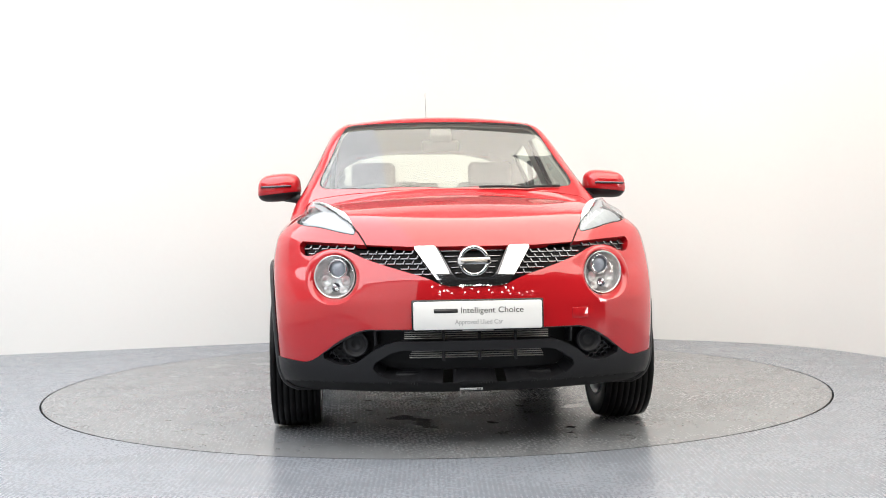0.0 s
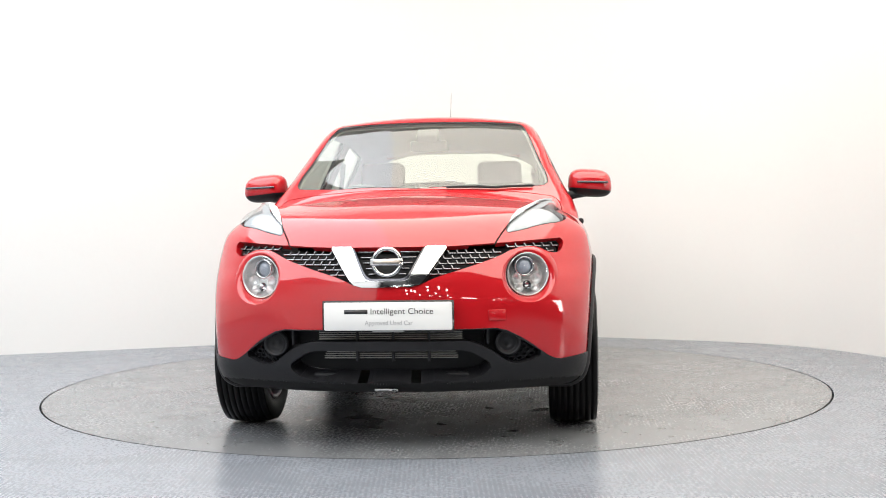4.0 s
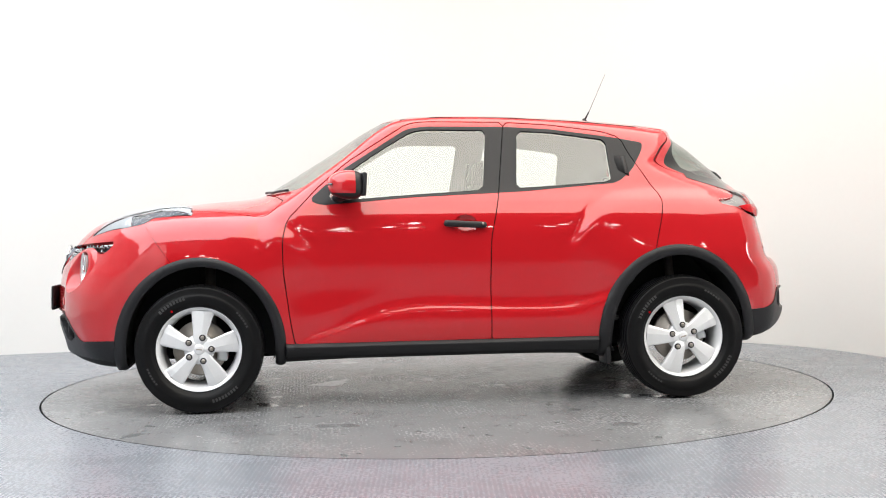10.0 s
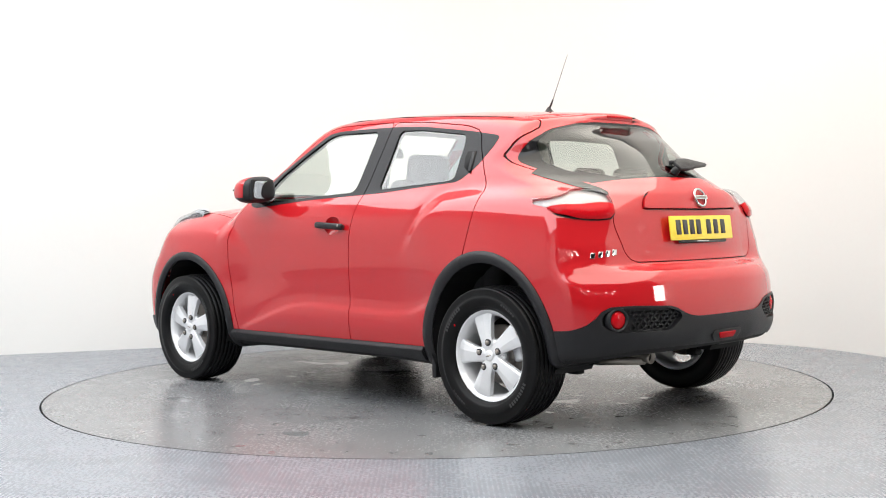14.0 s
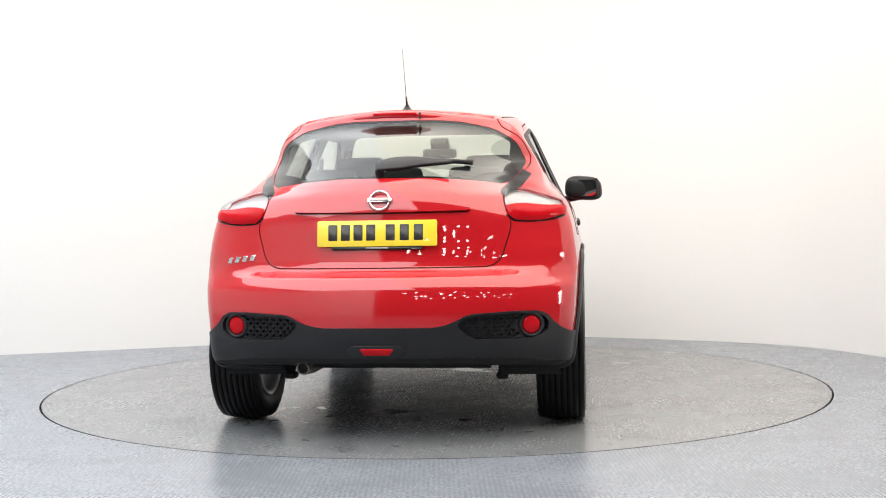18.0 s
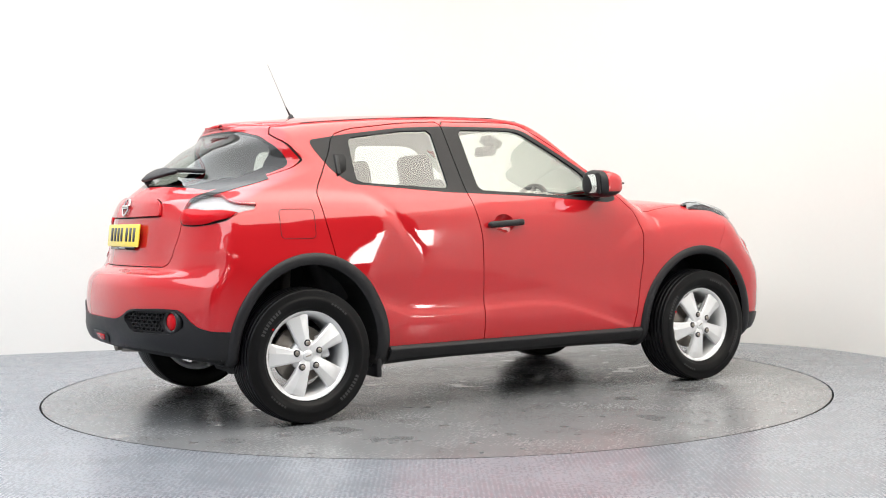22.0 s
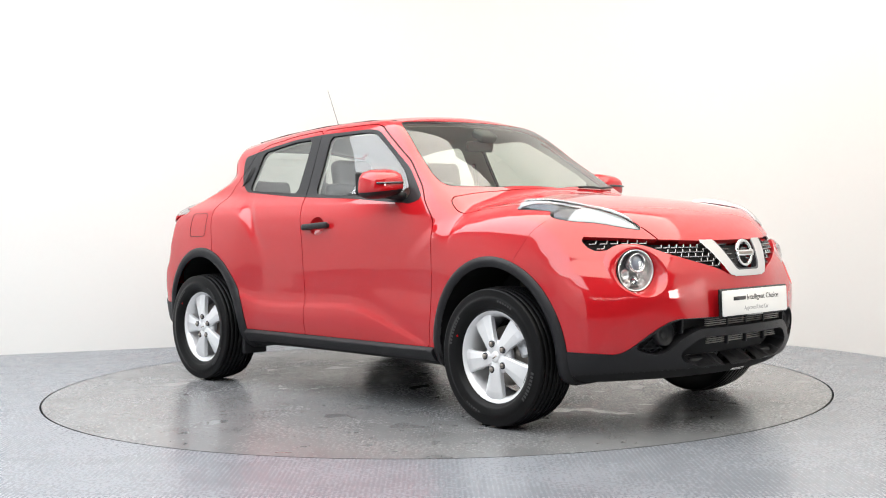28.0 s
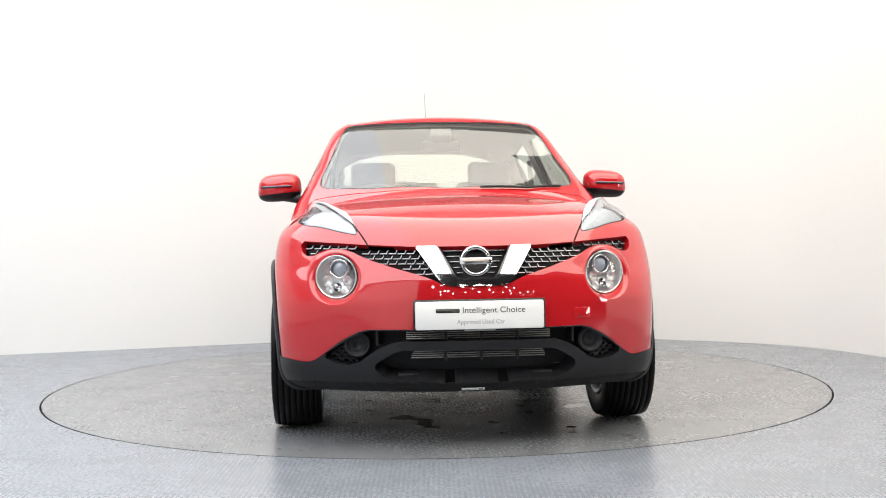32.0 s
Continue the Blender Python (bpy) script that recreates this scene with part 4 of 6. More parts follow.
def build_body():
    skin = make_skin()
    name = label_panels(skin)
    got = {k: skin.take(name == k) for k in set(name)}
    # rounded mouldings: arch trims and sills swell between their edges
    for key, inner_edge, outer_edge in (("clad_front", ARCH_F, CLAD_F), ("clad_rear", ARCH_R, CLAD_R)):
        k = got[key]
        a, b = np.maximum(inner_edge(k.v), 0), np.maximum(-outer_edge(k.v), 0)
        w = np.clip(4 * a * b / np.maximum((a + b) ** 2, 1e-6), 0, 1)
        got[key] = swollen(k, 0.003 + 0.013 * w ** 0.7)
    # lamps that stand proud of the panels round them
    lamp_rise = lambda k: 0.004 + (0.006 + 0.030 * (1 - ease(1.30, 1.72, k.v[:, 0]))) * np.clip(-TOPLAMP(k.v) / 0.040, 0, 1) ** 0.7
    top_body = got["top_lamp"]
    got["top_lamp"] = swollen(top_body, lamp_rise(top_body))
    tail_rise = lambda k: 0.004 + 0.016 * np.clip(-LENS_EDGE(k.v) / 0.030, 0, 1) ** 0.6
    tail_back = got["tail_clear"]
    for key in ("tail_lamp", "tail_clear"):
        got[key] = swollen(got[key], tail_rise(got[key]))
    k = got["sill"]
    w = np.clip((0.338 - k.v[:, 2]) / 0.10, 0, 1)
    got["sill"] = swollen(k, 0.004 + 0.022 * np.sqrt(np.clip(w / 0.12, 0, 1)) * np.cos(1.45 * w))
    both = lambda k: got[k].joined(got[k].mirrored())
    parts = {}
    # panels that cross the centre line
    for key, tag, mat, out, rim, label in (
            ("bonnet", "bonnet", RED, 0.0, 0.012, ""), ("roof", "roof", RED, 0.0, 0.012, ""), ("bumper_front", "front_bumper", RED, 0.0, 0.03, ""),
            ("bumper_rear", "rear_bumper", RED, 0.0, 0.012, ""), ("tailgate", "tailgate", RED, 0.0, 0.012, ""),
            ("lower_front", "front_lower_trim", BLACK, 0.006, 0.085, "matt black plastic lower bumper trim"),
            ("lower_rear", "rear_lower_trim", BLACK, 0.006, 0.03, "matt black plastic rear bumper trim"),
            ("screen_frame", "windscreen_seal", BLACK, -0.002, 0.01, "black rubber windscreen surround"), ("windscreen", "windscreen", SCREENGLASS, -0.001, 0.0, "clear laminated windscreen"),
            # grille and intake backs: near-black sheets, the hollows' shade given as colour
            ("rear_window", "rear_window", REARTINT, -0.002, 0.0, "lightly tinted rear window"), ("rear_frit", "rear_window_band", GLOSSBLACK, -0.002, 0.0, "black printed band round the rear window"), ("grille_back", "grille_back", DARK, -0.045, 0.0, "near-black sheet standing for the shade behind the grille"),
            ("intake_upper", "intake_back", DARK, -0.07, 0.0, "near-black sheet standing for the shade in the air intake"), ("intake_lower", "intake_back", DARK, -0.08, 0.0, "near-black sheet standing for the shade in the air intake"),
            ("vee", "grille_trim", CHROME, 0.006, 0.03, "polished chrome V-shaped grille trim"), ("vee_dark", "grille_trim_reflection", DARKCHROME, 0.004, 0.03, "inner face of the chrome grille trim, its dark reflection painted in"), ("garnish", "tailgate_garnish", RED, 0.014, 0.026, ""),
            ("underbody", "underbody", DARK, 0.0, 0.0, "dark underbody")):
        parts[key] = skin_part(tag, both(key), mat, car, out, rim, label)
    for key, tag, mat, out, rim, label in (
            ("wing_front", "front_wing", RED, 0.0, 0.012, ""), ("wing_rear", "rear_wing", RED, 0.0, 0.012, ""), ("door_front", "front_door", RED, 0.0, 0.012, ""),
            ("door_rear", "rear_door", RED, 0.0, 0.012, ""), ("sill", "sill_trim", BLACK, 0.0, 0.02, "black plastic sill trim"),
            ("clad_front", "arch_trim", BLACK, 0.0, 0.03, "black plastic wheel arch trim"), ("clad_rear", "arch_trim", BLACK, 0.0, 0.03, "black plastic wheel arch trim"),
            ("rear_pod", "reflector_panel", BLACK, -0.02, 0.0, "black mesh panel"), ("top_lamp", "position_lamp", TOPLENS, 0.003, 0.008, "clear boomerang-shaped lamp on the wing"),
            ("tail_lamp", "tail_lamp", REDLENS, 0.004, 0.012, "red and clear tail lamp"), ("lamp_gasket", "lamp_gasket", GLOSSBLACK, 0.0, 0.008, "thin black lamp gasket"), ("tail_gasket", "tail_lamp_gasket", GLOSSBLACK, 0.001, 0.008, "thin black gasket round the tail lamp"), ("tail_strip", "tail_lamp_strip", GLOSSBLACK, 0.002, 0.01, "gloss black strip above the tail lamp"),
            ("frame_corner", "corner_trim", BLACK, 0.001, 0.01, "black trim behind the side window")):
        parts[key] = (skin_part(tag, got[key], mat, car, out, rim, label), skin_part(tag, got[key].mirrored(), mat, car, out, rim, label))
    for key, owner, tag, mat, out, rim in (("frame_front", "door_front", "window_frame", BLACK, 0.001, 0.012), ("frame_rear", "door_rear", "window_frame", BLACK, 0.001, 0.012),
                                           ("glass_front", "door_front", "window_pane", GLASS, -0.006, 0.0), ("glass_rear", "door_rear", "window_pane", GLASS, -0.006, 0.0)):
        for k, s in ((0, got[key]), (1, got[key].mirrored())):
            skin_part(tag, s, mat, parts[owner][k], out, rim, "clear side window glass" if mat is GLASS else "black window frame")
    for k in (0, 1):
        flip = (lambda q: q.mirrored()) if k else (lambda q: q)
        lens = parts["tail_lamp"][k]
        skin_part("clear_lens", flip(got["tail_clear"]), TOPLENS, lens, 0.004, 0.012, "clear upper tail lamp lens")
        skin_part("reflector", flip(tail_back), TAILSILVER, lens, -0.012, 0.0, "silver tail lamp reflector")
        lamp, c = got["top_lamp"], got["top_lamp"].middle()
        horn = HORN(c) < 0
        dark = (c[:, 0] < 1.61) & (BEZEL(c) < 0) & ~horn
        skin_part("reflector", flip(lamp.take(~dark & ~horn)), LAMPBODY, parts["top_lamp"][k], -0.010, 0.0, "silver-white lamp reflector")
        skin_part("bezel", flip(lamp.take(dark)), DARKCHROME, parts["top_lamp"][k], -0.014, 0.0, "dark lamp bezel")
        skin_part("chrome_edge", flip(lamp.take(horn)), SILVER, parts["top_lamp"][k], 0.0045, 0.006, "bright silver upper edge")
    # fillers coloured near-black for the gaps' shade, and the inner lining of the cabin
    skin_part("gap_filler", both("gap"), DARK, car, -0.010, 0.0, "near-black filler strips standing for the shade in the panel gaps")
    c = skin.middle()
    lined = np.isin(name, ("roof", "door_front", "door_rear", "frame_front", "frame_rear", "frame_corner", "wing_rear", "tailgate", "gap", "screen_frame")) & (c[:, 0] < 0.95) & (c[:, 2] > 0.4)
    for tag, mask, mat, text in (("headliner", lined & (c[:, 2] > 1.12), LINING, "pale grey cabin headliner and pillar trim"), ("door_lining", lined & (c[:, 2] <= 1.12), DASH, "dark cabin side lining")):
        s = skin.take(mask)
        s = Skin(s.v, s.n, s.t)
        skin_part(tag, s.joined(s.mirrored()), mat, car, -0.028, 0.0, text)
    return parts


body = build_body()


# ---------------------------------------------------------------- places on the body surface
def along(start, way, span):
    """Where a line of points first leaves the body: start is inside, way a unit vector."""
    start, way = np.array(start, float), np.array(way, float)
    d = np.linspace(0, span, 400)
    f = body_field(start + d[:, None] * way)
    k = int(np.argmax(f > 0))
    lo, hi = d[k - 1], d[k]
    w = f[k - 1] / (f[k - 1] - f[k])
    p = start + (lo + (hi - lo) * w) * way
    g = field_gradient(p[None])[0]
    return Vector(p), Vector(g / np.linalg.norm(g))


on_side = lambda x, z, s=1: along((x, 0, z), (0, s, 0), 1.0)
on_nose = lambda y, z: along((1.2, y, z), (1, 0, 0), 1.0)
on_tail = lambda y, z: along((-0.9, y, z), (-1, 0, 0), 1.3)
on_top = lambda x, y: along((x, y, 0.7), (0, 0, 1), 1.0)


def facing(p, n, up=(0, 0, 1), lift=0.0):
    """A pose at p whose z axis is n and whose y axis is as near to up as it gets."""
    n = Vector(n).normalized()
    x = Vector(up).cross(n).normalized()
    y = n.cross(x)
    m = Matrix((x, y, n)).transposed().to_4x4()
    m.translation = Vector(p) + n * lift
    return m


def fresh(verts_faces):
    bm = bmesh.new()
    v = [bm.verts.new(p) for p in verts_faces[0]]
    for f in verts_faces[1]:
        bm.faces.new([v[i] for i in f])
    bmesh.ops.recalc_face_normals(bm, faces=bm.faces)
    return bm


def slab(points, depth, bevel=0.0):
    """A flat outline (x, y) given thickness towards +z."""
    bm = bmesh.new()
    f = bm.faces.new([bm.verts.new((x, y, 0)) for x, y in points])
    up = bmesh.ops.extrude_face_region(bm, geom=[f])["geom"]
    bmesh.ops.translate(bm, vec=(0, 0, depth), verts=[g for g in up if isinstance(g, bmesh.types.BMVert)])
    bmesh.ops.recalc_face_normals(bm, faces=bm.faces)
    if bevel:
        top = [e for e in bm.edges if all(v.co.z > depth - 1e-6 for v in e.verts)]
        bmesh.ops.bevel(bm, geom=top, offset=bevel, segments=2, affect="EDGES", profile=0.5)
    return bm


def rounded(w, h, r, n=5):
    """Corner points of a rounded rectangle round the origin."""
    out = []
    for cx, cy, a0 in ((w / 2 - r, h / 2 - r, 0), (-w / 2 + r, h / 2 - r, 90), (-w / 2 + r, -h / 2 + r, 180), (w / 2 - r, -h / 2 + r, 270)):
        out += [(cx + r * math.cos(radians(a0 + 90 * k / n)), cy + r * math.sin(radians(a0 + 90 * k / n))) for k in range(n + 1)]
    return out


def lettering(text, size, mat, parent, m, width=0.0):
    """Raised words in the built-in font, centred, as a mesh."""
    data = bpy.data.curves.new("lettering", "FONT")
    data.body, data.size, data.align_x, data.align_y, data.extrude = text, size, "CENTER", "CENTER", 0.0004
    ob = bpy.data.objects.new("lettering", data)
    scene.collection.objects.link(ob)
    mesh = bpy.data.meshes.new_from_object(ob.evaluated_get(bpy.context.evaluated_depsgraph_get()))
    bpy.data.objects.remove(ob)
    if width:
        xs = [v.co.x for v in mesh.vertices]
        mesh.transform(Matrix.Diagonal((width / (max(xs) - min(xs)), 1, 1, 1)))
    mesh.transform(m)
    mesh.materials.clear()
    mesh.materials.append(mat)
    return part("lettering", mesh, None, parent)


# ---------------------------------------------------------------- wheels
def build_wheel():
    """One wheel at the origin, outer face towards +y."""
    rim = part("wheel", revolve([(0.186, 0.010), (0.194, 0.034), (0.207, 0.048), (0.216, 0.053), (0.221, 0.049), (0.214, 0.03), (0.200, -0.01), (0.193, -0.10), (0.208, -0.13), (0.216, -0.135), (0.208, -0.14),
                                 (0.178, -0.11), (0.184, -0.01), (0.186, 0.010)], 72), ALLOY, car, "five-spoke silver alloy wheel")
    tread = []
    for k in range(8):
        a, b = 0.078 - k * 0.0272, 0.078 - (k + 1) * 0.0272 + 0.0052
        crown = lambda h: 0.326 - 0.9 * (h + 0.027) ** 2 - 14000 * max(0, abs(h + 0.027) - 0.082) ** 4
        tread += [(crown(a), a), (crown((a + b) / 2), (a + b) / 2), (crown(b), b)]
        if k < 7:
            tread += [(crown(b) - 0.006, b - 0.0006), (crown(b) - 0.006, b - 0.0046)]
    side = [(0.212, 0.048), (0.218, 0.058), (0.222, 0.065), (0.226, 0.0665), (0.232, 0.074), (0.238, 0.078), (0.252, 0.0822), (0.264, 0.0842), (0.276, 0.0842), (0.277, 0.0832),
            (0.290, 0.0815), (0.300, 0.0805), (0.310, 0.0795)]
    inner = [(0.314, -0.137), (0.300, -0.139), (0.27, -0.142), (0.235, -0.138), (0.215, -0.128), (0.203, -0.125)]
    tyre = part("tyre", revolve(side + [(0.316, 0.0788)] + tread[1:] + inner, 120), RUBBER, rim, "black road tyre with ribbed tread")
    marks = bmesh.new()
    for start, count in ((20, 9), (200, 9), (115, 6), (300, 6)):
        for k in range(count):
            box(marks, (0.0105, 0.0016, 0.017 if count == 9 else 0.010), Matrix.Rotation(radians(start + 3.6 * k), 4, "Y") @ pose(0, 0.0838, 0.268))
    tagged(part("sidewall_marking", marks, MARKING, rim, "raised plain bars on the tyre sidewall", False), kind="stuff")
    bm = bmesh.new()
    bmesh.ops.create_circle(bm, cap_ends=True, radius=0.0055, segments=12)
    part("red_dot", moved(bm, facing((0.235 * math.cos(radians(52)), 0.0812, 0.235 * math.sin(radians(52))), (0, 1, 0))), REDLENS, rim, "small red paint dot on the sidewall")
    for k in range(5):
        # a broad two-faceted spoke: profile across, from hub to rim
        sections = []
        for r, wl, wr, face, deep in ((0.02, 0.024, 0.024, 0.047, 0.020), (0.05, 0.031, 0.031, 0.050, 0.016), (0.085, 0.034, 0.035, 0.050, 0.012), (0.125, 0.044, 0.042, 0.047, 0.008), (0.165, 0.055, 0.048, 0.044, 0.004), (0.198, 0.066, 0.053, 0.038, 0.0)):
            ridge = 0.0045 if r > 0.04 else 0.002
            sections.append([(-wl, face - 0.030), (-wl - 0.001, face - 0.006), (-wl * 0.80, face - 0.001), (-wl * 0.25, face + ridge), (wr * 0.85, face - 0.001), (wr + 0.001, face - 0.006), (wr, face - 0.030)])
        verts, faces = [], []
        for (r, *_), row in zip(((0.02,), (0.05,), (0.085,), (0.125,), (0.165,), (0.196,)), sections):
            verts += [(w, h, r) for w, h in row]
        for i in range(5):
            for j in range(6):
                a = i * 7 + j
                faces.append((a, a + 1, a + 8, a + 7))
        bm = fresh((verts, faces))
        part("spoke", moved(bm, Matrix.Rotation(radians(72 * k), 4, "Y")), ALLOY, rim, smooth=False)
        a = radians(72 * k - 12)
        # shallow cup on the spoke, coloured dark as a shaded recess would be
        cup = revolve([(0.0, 0.0552), (0.0125, 0.0552), (0.0150, 0.0562), (0.0165, 0.0545), (0.0165, 0.040)], 20)
        part("nut_recess", moved(cup, Matrix.Translation((0.062 * math.sin(a), 0, 0.062 * math.cos(a)))), DARKCHROME, rim, "dark cup standing for the shade round the wheel nut")
        bm = revolve([(0.0, 0.0645), (0.006, 0.0645), (0.0095, 0.0625), (0.0105, 0.0605), (0.0105, 0.050)], 12)
        part("wheel_nut", moved(bm, Matrix.Translation((0.062 * math.sin(a), 0, 0.062 * math.cos(a)))), STEEL, rim, "steel wheel nut")
    part("hub", revolve([(0.0, 0.036), (0.070, 0.036), (0.078, 0.028), (0.078, 0.0), (0.0, 0.0)], 40), ALLOY, rim)
    part("hub_cap", revolve([(0.0, 0.0545), (0.02, 0.054), (0.026, 0.051), (0.028, 0.045), (0.028, 0.03)], 32), ALLOY, rim, "silver centre cap with a plain emblem")
    part("emblem", moved(slab(rounded(0.03, 0.006, 0.002), 0.0015), facing((0, 0.0535, 0), (0, 1, 0))), STEEL, rim)
    part("brake_disc", revolve([(0.0, -0.025), (0.075, -0.025), (0.08, -0.035), (0.138, -0.035), (0.14, -0.038), (0.14, -0.055), (0.0, -0.055)], 48), STEEL, rim, "worn steel brake disc")
    bm = bmesh.new()
    box(bm, (0.055, 0.06, 0.12), pose(-0.115, -0.045, 0.0), 0.012)
    part("brake_caliper", bm, ALLOY, rim, "grey brake caliper")
    return rim


wheel = build_wheel()
wheel.matrix_basis = pose(1.265, 0.797, 0.326, 0, -5, 0)
for wx, wy, spin in ((-1.265, 0.797, 17), (1.265, -0.797, 30), (-1.265, -0.797, 16)):
    copy_thing(wheel, pose(wx, wy, 0.326, 0, 0, 0 if wy > 0 else 180) @ pose(0, 0, 0, 0, spin, 0)).parent = car


def build_wheel_housings():
    for cx, rx, rz in ((1.255, 0.385, 0.415), (-1.245, 0.378, 0.435)):
        for s in (1, -1):
            verts, faces = [], []
            n = 20
            for k in range(n + 1):
                a = math.pi * (-0.12 + 1.24 * k / n)
                px, pz = cx + rx * math.cos(a), 0.33 + (rz + 0.02 if math.sin(a) > 0 else 0.2) * math.sin(a)
                lip = min(0.835, 0.835 if abs(px) < 1.5 else 0.835 - 0.6 * (abs(px) - 1.5))
                verts += [(px, s * lip, pz), (px, s * 0.50, pz)]
            for k in range(n):
                faces.append((2 * k, 2 * k + 1, 2 * k + 3, 2 * k + 2))
            faces.append([2 * k + 1 for k in range(n + 1)])
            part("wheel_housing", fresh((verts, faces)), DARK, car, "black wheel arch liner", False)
    for s in (1, -1):
        bm = bmesh.new()
        box(bm, (0.03, 0.16, 0.10), pose(-0.865, s * 0.74, 0.235), 0.008)
        part("mud_flap", bm, BLACK, car, "small black deflector ahead of the rear wheel")
        bm = bmesh.new()
        box(bm, (0.04, 0.20, 0.03), pose(1.66, s * 0.66, 0.236), 0.008)
        part("air_deflector", bm, BLACK, car, "small black air deflector under the bumper")
        part("damper", tube([(1.22, s * 0.60, 0.30), (1.22, s * 0.58, 0.74)], 0.026, 12), STEEL, car, "suspension damper")
        part("damper", tube([(-1.30, s * 0.62, 0.28), (-1.26, s * 0.60, 0.76)], 0.024, 12), STEEL, car, "suspension damper")
    part("axle", tube([(-1.265, -0.70, 0.30), (-1.265, 0.70, 0.30)], 0.035, 12), DARK, car, "rear axle beam")
    part("axle", tube([(1.265, -0.70, 0.30), (1.265, 0.70, 0.30)], 0.022, 12), DARK, car, "front drive shaft")


build_wheel_housings()


# ---------------------------------------------------------------- front details
def build_front():
    # badge: ring with a bar across
    p, n = on_nose(0.0, 0.79)
    m = facing((p.x + 0.012, 0.0, 0.79), (1, 0, 0.12))
    bm = bmesh.new()
    ring = revolve([(0.047, 0.0), (0.051, 0.010), (0.062, 0.010), (0.067, 0.0), (0.047, 0.0)], 48, "Z")
    badge = part("badge", moved(ring, m), CHROME, car, "round chrome badge with a bar across")
    part("badge_bar", moved(slab(rounded(0.136, 0.028, 0.003), 0.014, 0.003), m), CHROME, badge)
    part("badge_inlay", moved(slab(rounded(0.110, 0.012, 0.002), 0.0155), m), STEEL, badge, "dark plain lettering field")
    # honeycomb grille: staggered scoops on both sides of the V, and plain bars inside it
    bm = bmesh.new()
    box(bm, (0.034, 0.006, 0.016), pose(0, 0, 0), 0.0018, 1)
    box(bm, (0.006, 0.019, 0.014), pose(0.0165, 0.0085, 0.0, 0, 0, -18), 0.0018, 1)
    cell = bpy.data.meshes.new("grille_cell")
    bm.to_mesh(cell)
    bm.free()
    cell.materials.append(GRILLEBAR)
    for s in (1, -1):
        for row in range(7):
            z = 0.850 - 0.0215 * row
            for col in range(19):
                y = 0.10 + 0.0375 * col + (0.01875 if row % 2 else 0)
                q = np.array([[1.8, y, z + 0.006]])
                if GRILLE(q)[0] > -0.009 or VEE(q)[0] < 0.012 or (y < 0.14 and row > 0 and VEE(q)[0] < 0.03):
                    continue
                if y < 0.2 and z > 0.72 and y < 0.088 + (z - 0.735) * 0.53:
                    continue
                p, n = on_nose(s * y, z)
                ob = new("grille_cell", cell)
                flip = Matrix.Diagonal((-s, 1, 1, 1))
                ob.matrix_basis = facing(p, n, lift=-0.016) @ flip
                ob.parent = car
    for row in range(5):
        z = 0.842 - 0.0235 * row
        half = 0.135 - 0.53 * (0.85 - z)
        for s in (1, -1):
            if half < 0.07:
                continue
            p, n = on_nose(s * (half + 0.05) / 2, z)
            bm = bmesh.new()
            box(bm, (half - 0.05, 0.006, 0.016), None, 0.0018, 1)
            part("grille_bar", moved(bm, facing(p, n, lift=-0.022)), GRILLEBAR, car)
    # licence-sized show plate
    m = facing((2.100, 0.008, 0.571), (1, 0, 0.02))
    holder = part("plate_holder", moved(slab(rounded(0.545, 0.130, 0.006), 0.012), m @ pose(0, 0, -0.014)), GLOSSBLACK, car, "black plate holder")
    part("show_plate", moved(slab(rounded(0.530, 0.115, 0.008), 0.006, 0.0015), m), WHITE, holder, "white dealer plate with two lines of print")
    part("plate_print", moved(slab(rounded(0.098, 0.017, 0.003), 0.0004), m @ pose(-0.132, 0.019, 0.0062)), INK, holder, "plain dark bar in place of a name")
    lettering("Intelligent Choice", 0.034, INK, holder, m @ pose(0.058, 0.0195, 0.0064), 0.258)
    lettering("Approved Used Car", 0.027, GREYINK, holder, m @ pose(0.004, -0.028, 0.0064), 0.198)
    part("plate_print", moved(slab(rounded(0.13, 0.006, 0.002), 0.0004), m @ pose(0, -0.0615, 0.0002)), GREYINK, holder)
    for s in (1, -1):
        # round headlamp in its funnel
        p, n = on_nose(s * 0.588, 0.729)
        way = Vector((1, s * 0.34, 0.03)).normalized()
        m = facing(p - way * 0.034, way)
        bm = bmesh.new()
        rows = [[], [], [], []]
        for k in range(48):
            a = 2 * math.pi * k / 48
            q, nn = on_nose(s * 0.588 + 0.116 * math.cos(a), 0.729 + 0.116 * math.sin(a))
            e = m @ Vector((0.0925 * math.cos(a), 0.0925 * math.sin(a), 0.0))
            rows[0].append(bm.verts.new(q))
            rows[1].append(bm.verts.new(q.lerp(e, 0.28) + way * 0.009))
            rows[2].append(bm.verts.new(q.lerp(e, 0.72) + way * 0.005))
            rows[3].append(bm.verts.new(e - way * 0.012))
        for r0, r1 in zip(rows, rows[1:]):
            for k in range(48):
                bm.faces.new((r0[k], r0[(k + 1) % 48], r1[(k + 1) % 48], r1[k]))
        bmesh.ops.recalc_face_normals(bm, faces=bm.faces)
        part("headlamp_funnel", bm, RED, car)
        bowl = part("headlamp", moved(revolve([(0.092, 0.004), (0.088, 0.006), (0.086, -0.004), (0.077, -0.035), (0.052, -0.062), (0.0, -0.07)], 56, "Z"), m), REFLECTOR, car, "round headlamp with a chrome reflector")
        part("projector_ring", moved(revolve([(0.036, 0.002), (0.042, 0.0), (0.044, -0.012), (0.040, -0.05), (0.034, -0.05), (0.034, -0.004), (0.036, 0.002)], 40, "Z"), m @ pose(-s * 0.012, 0.034, 0)), CHROME, bowl, "bright ring round the projector")
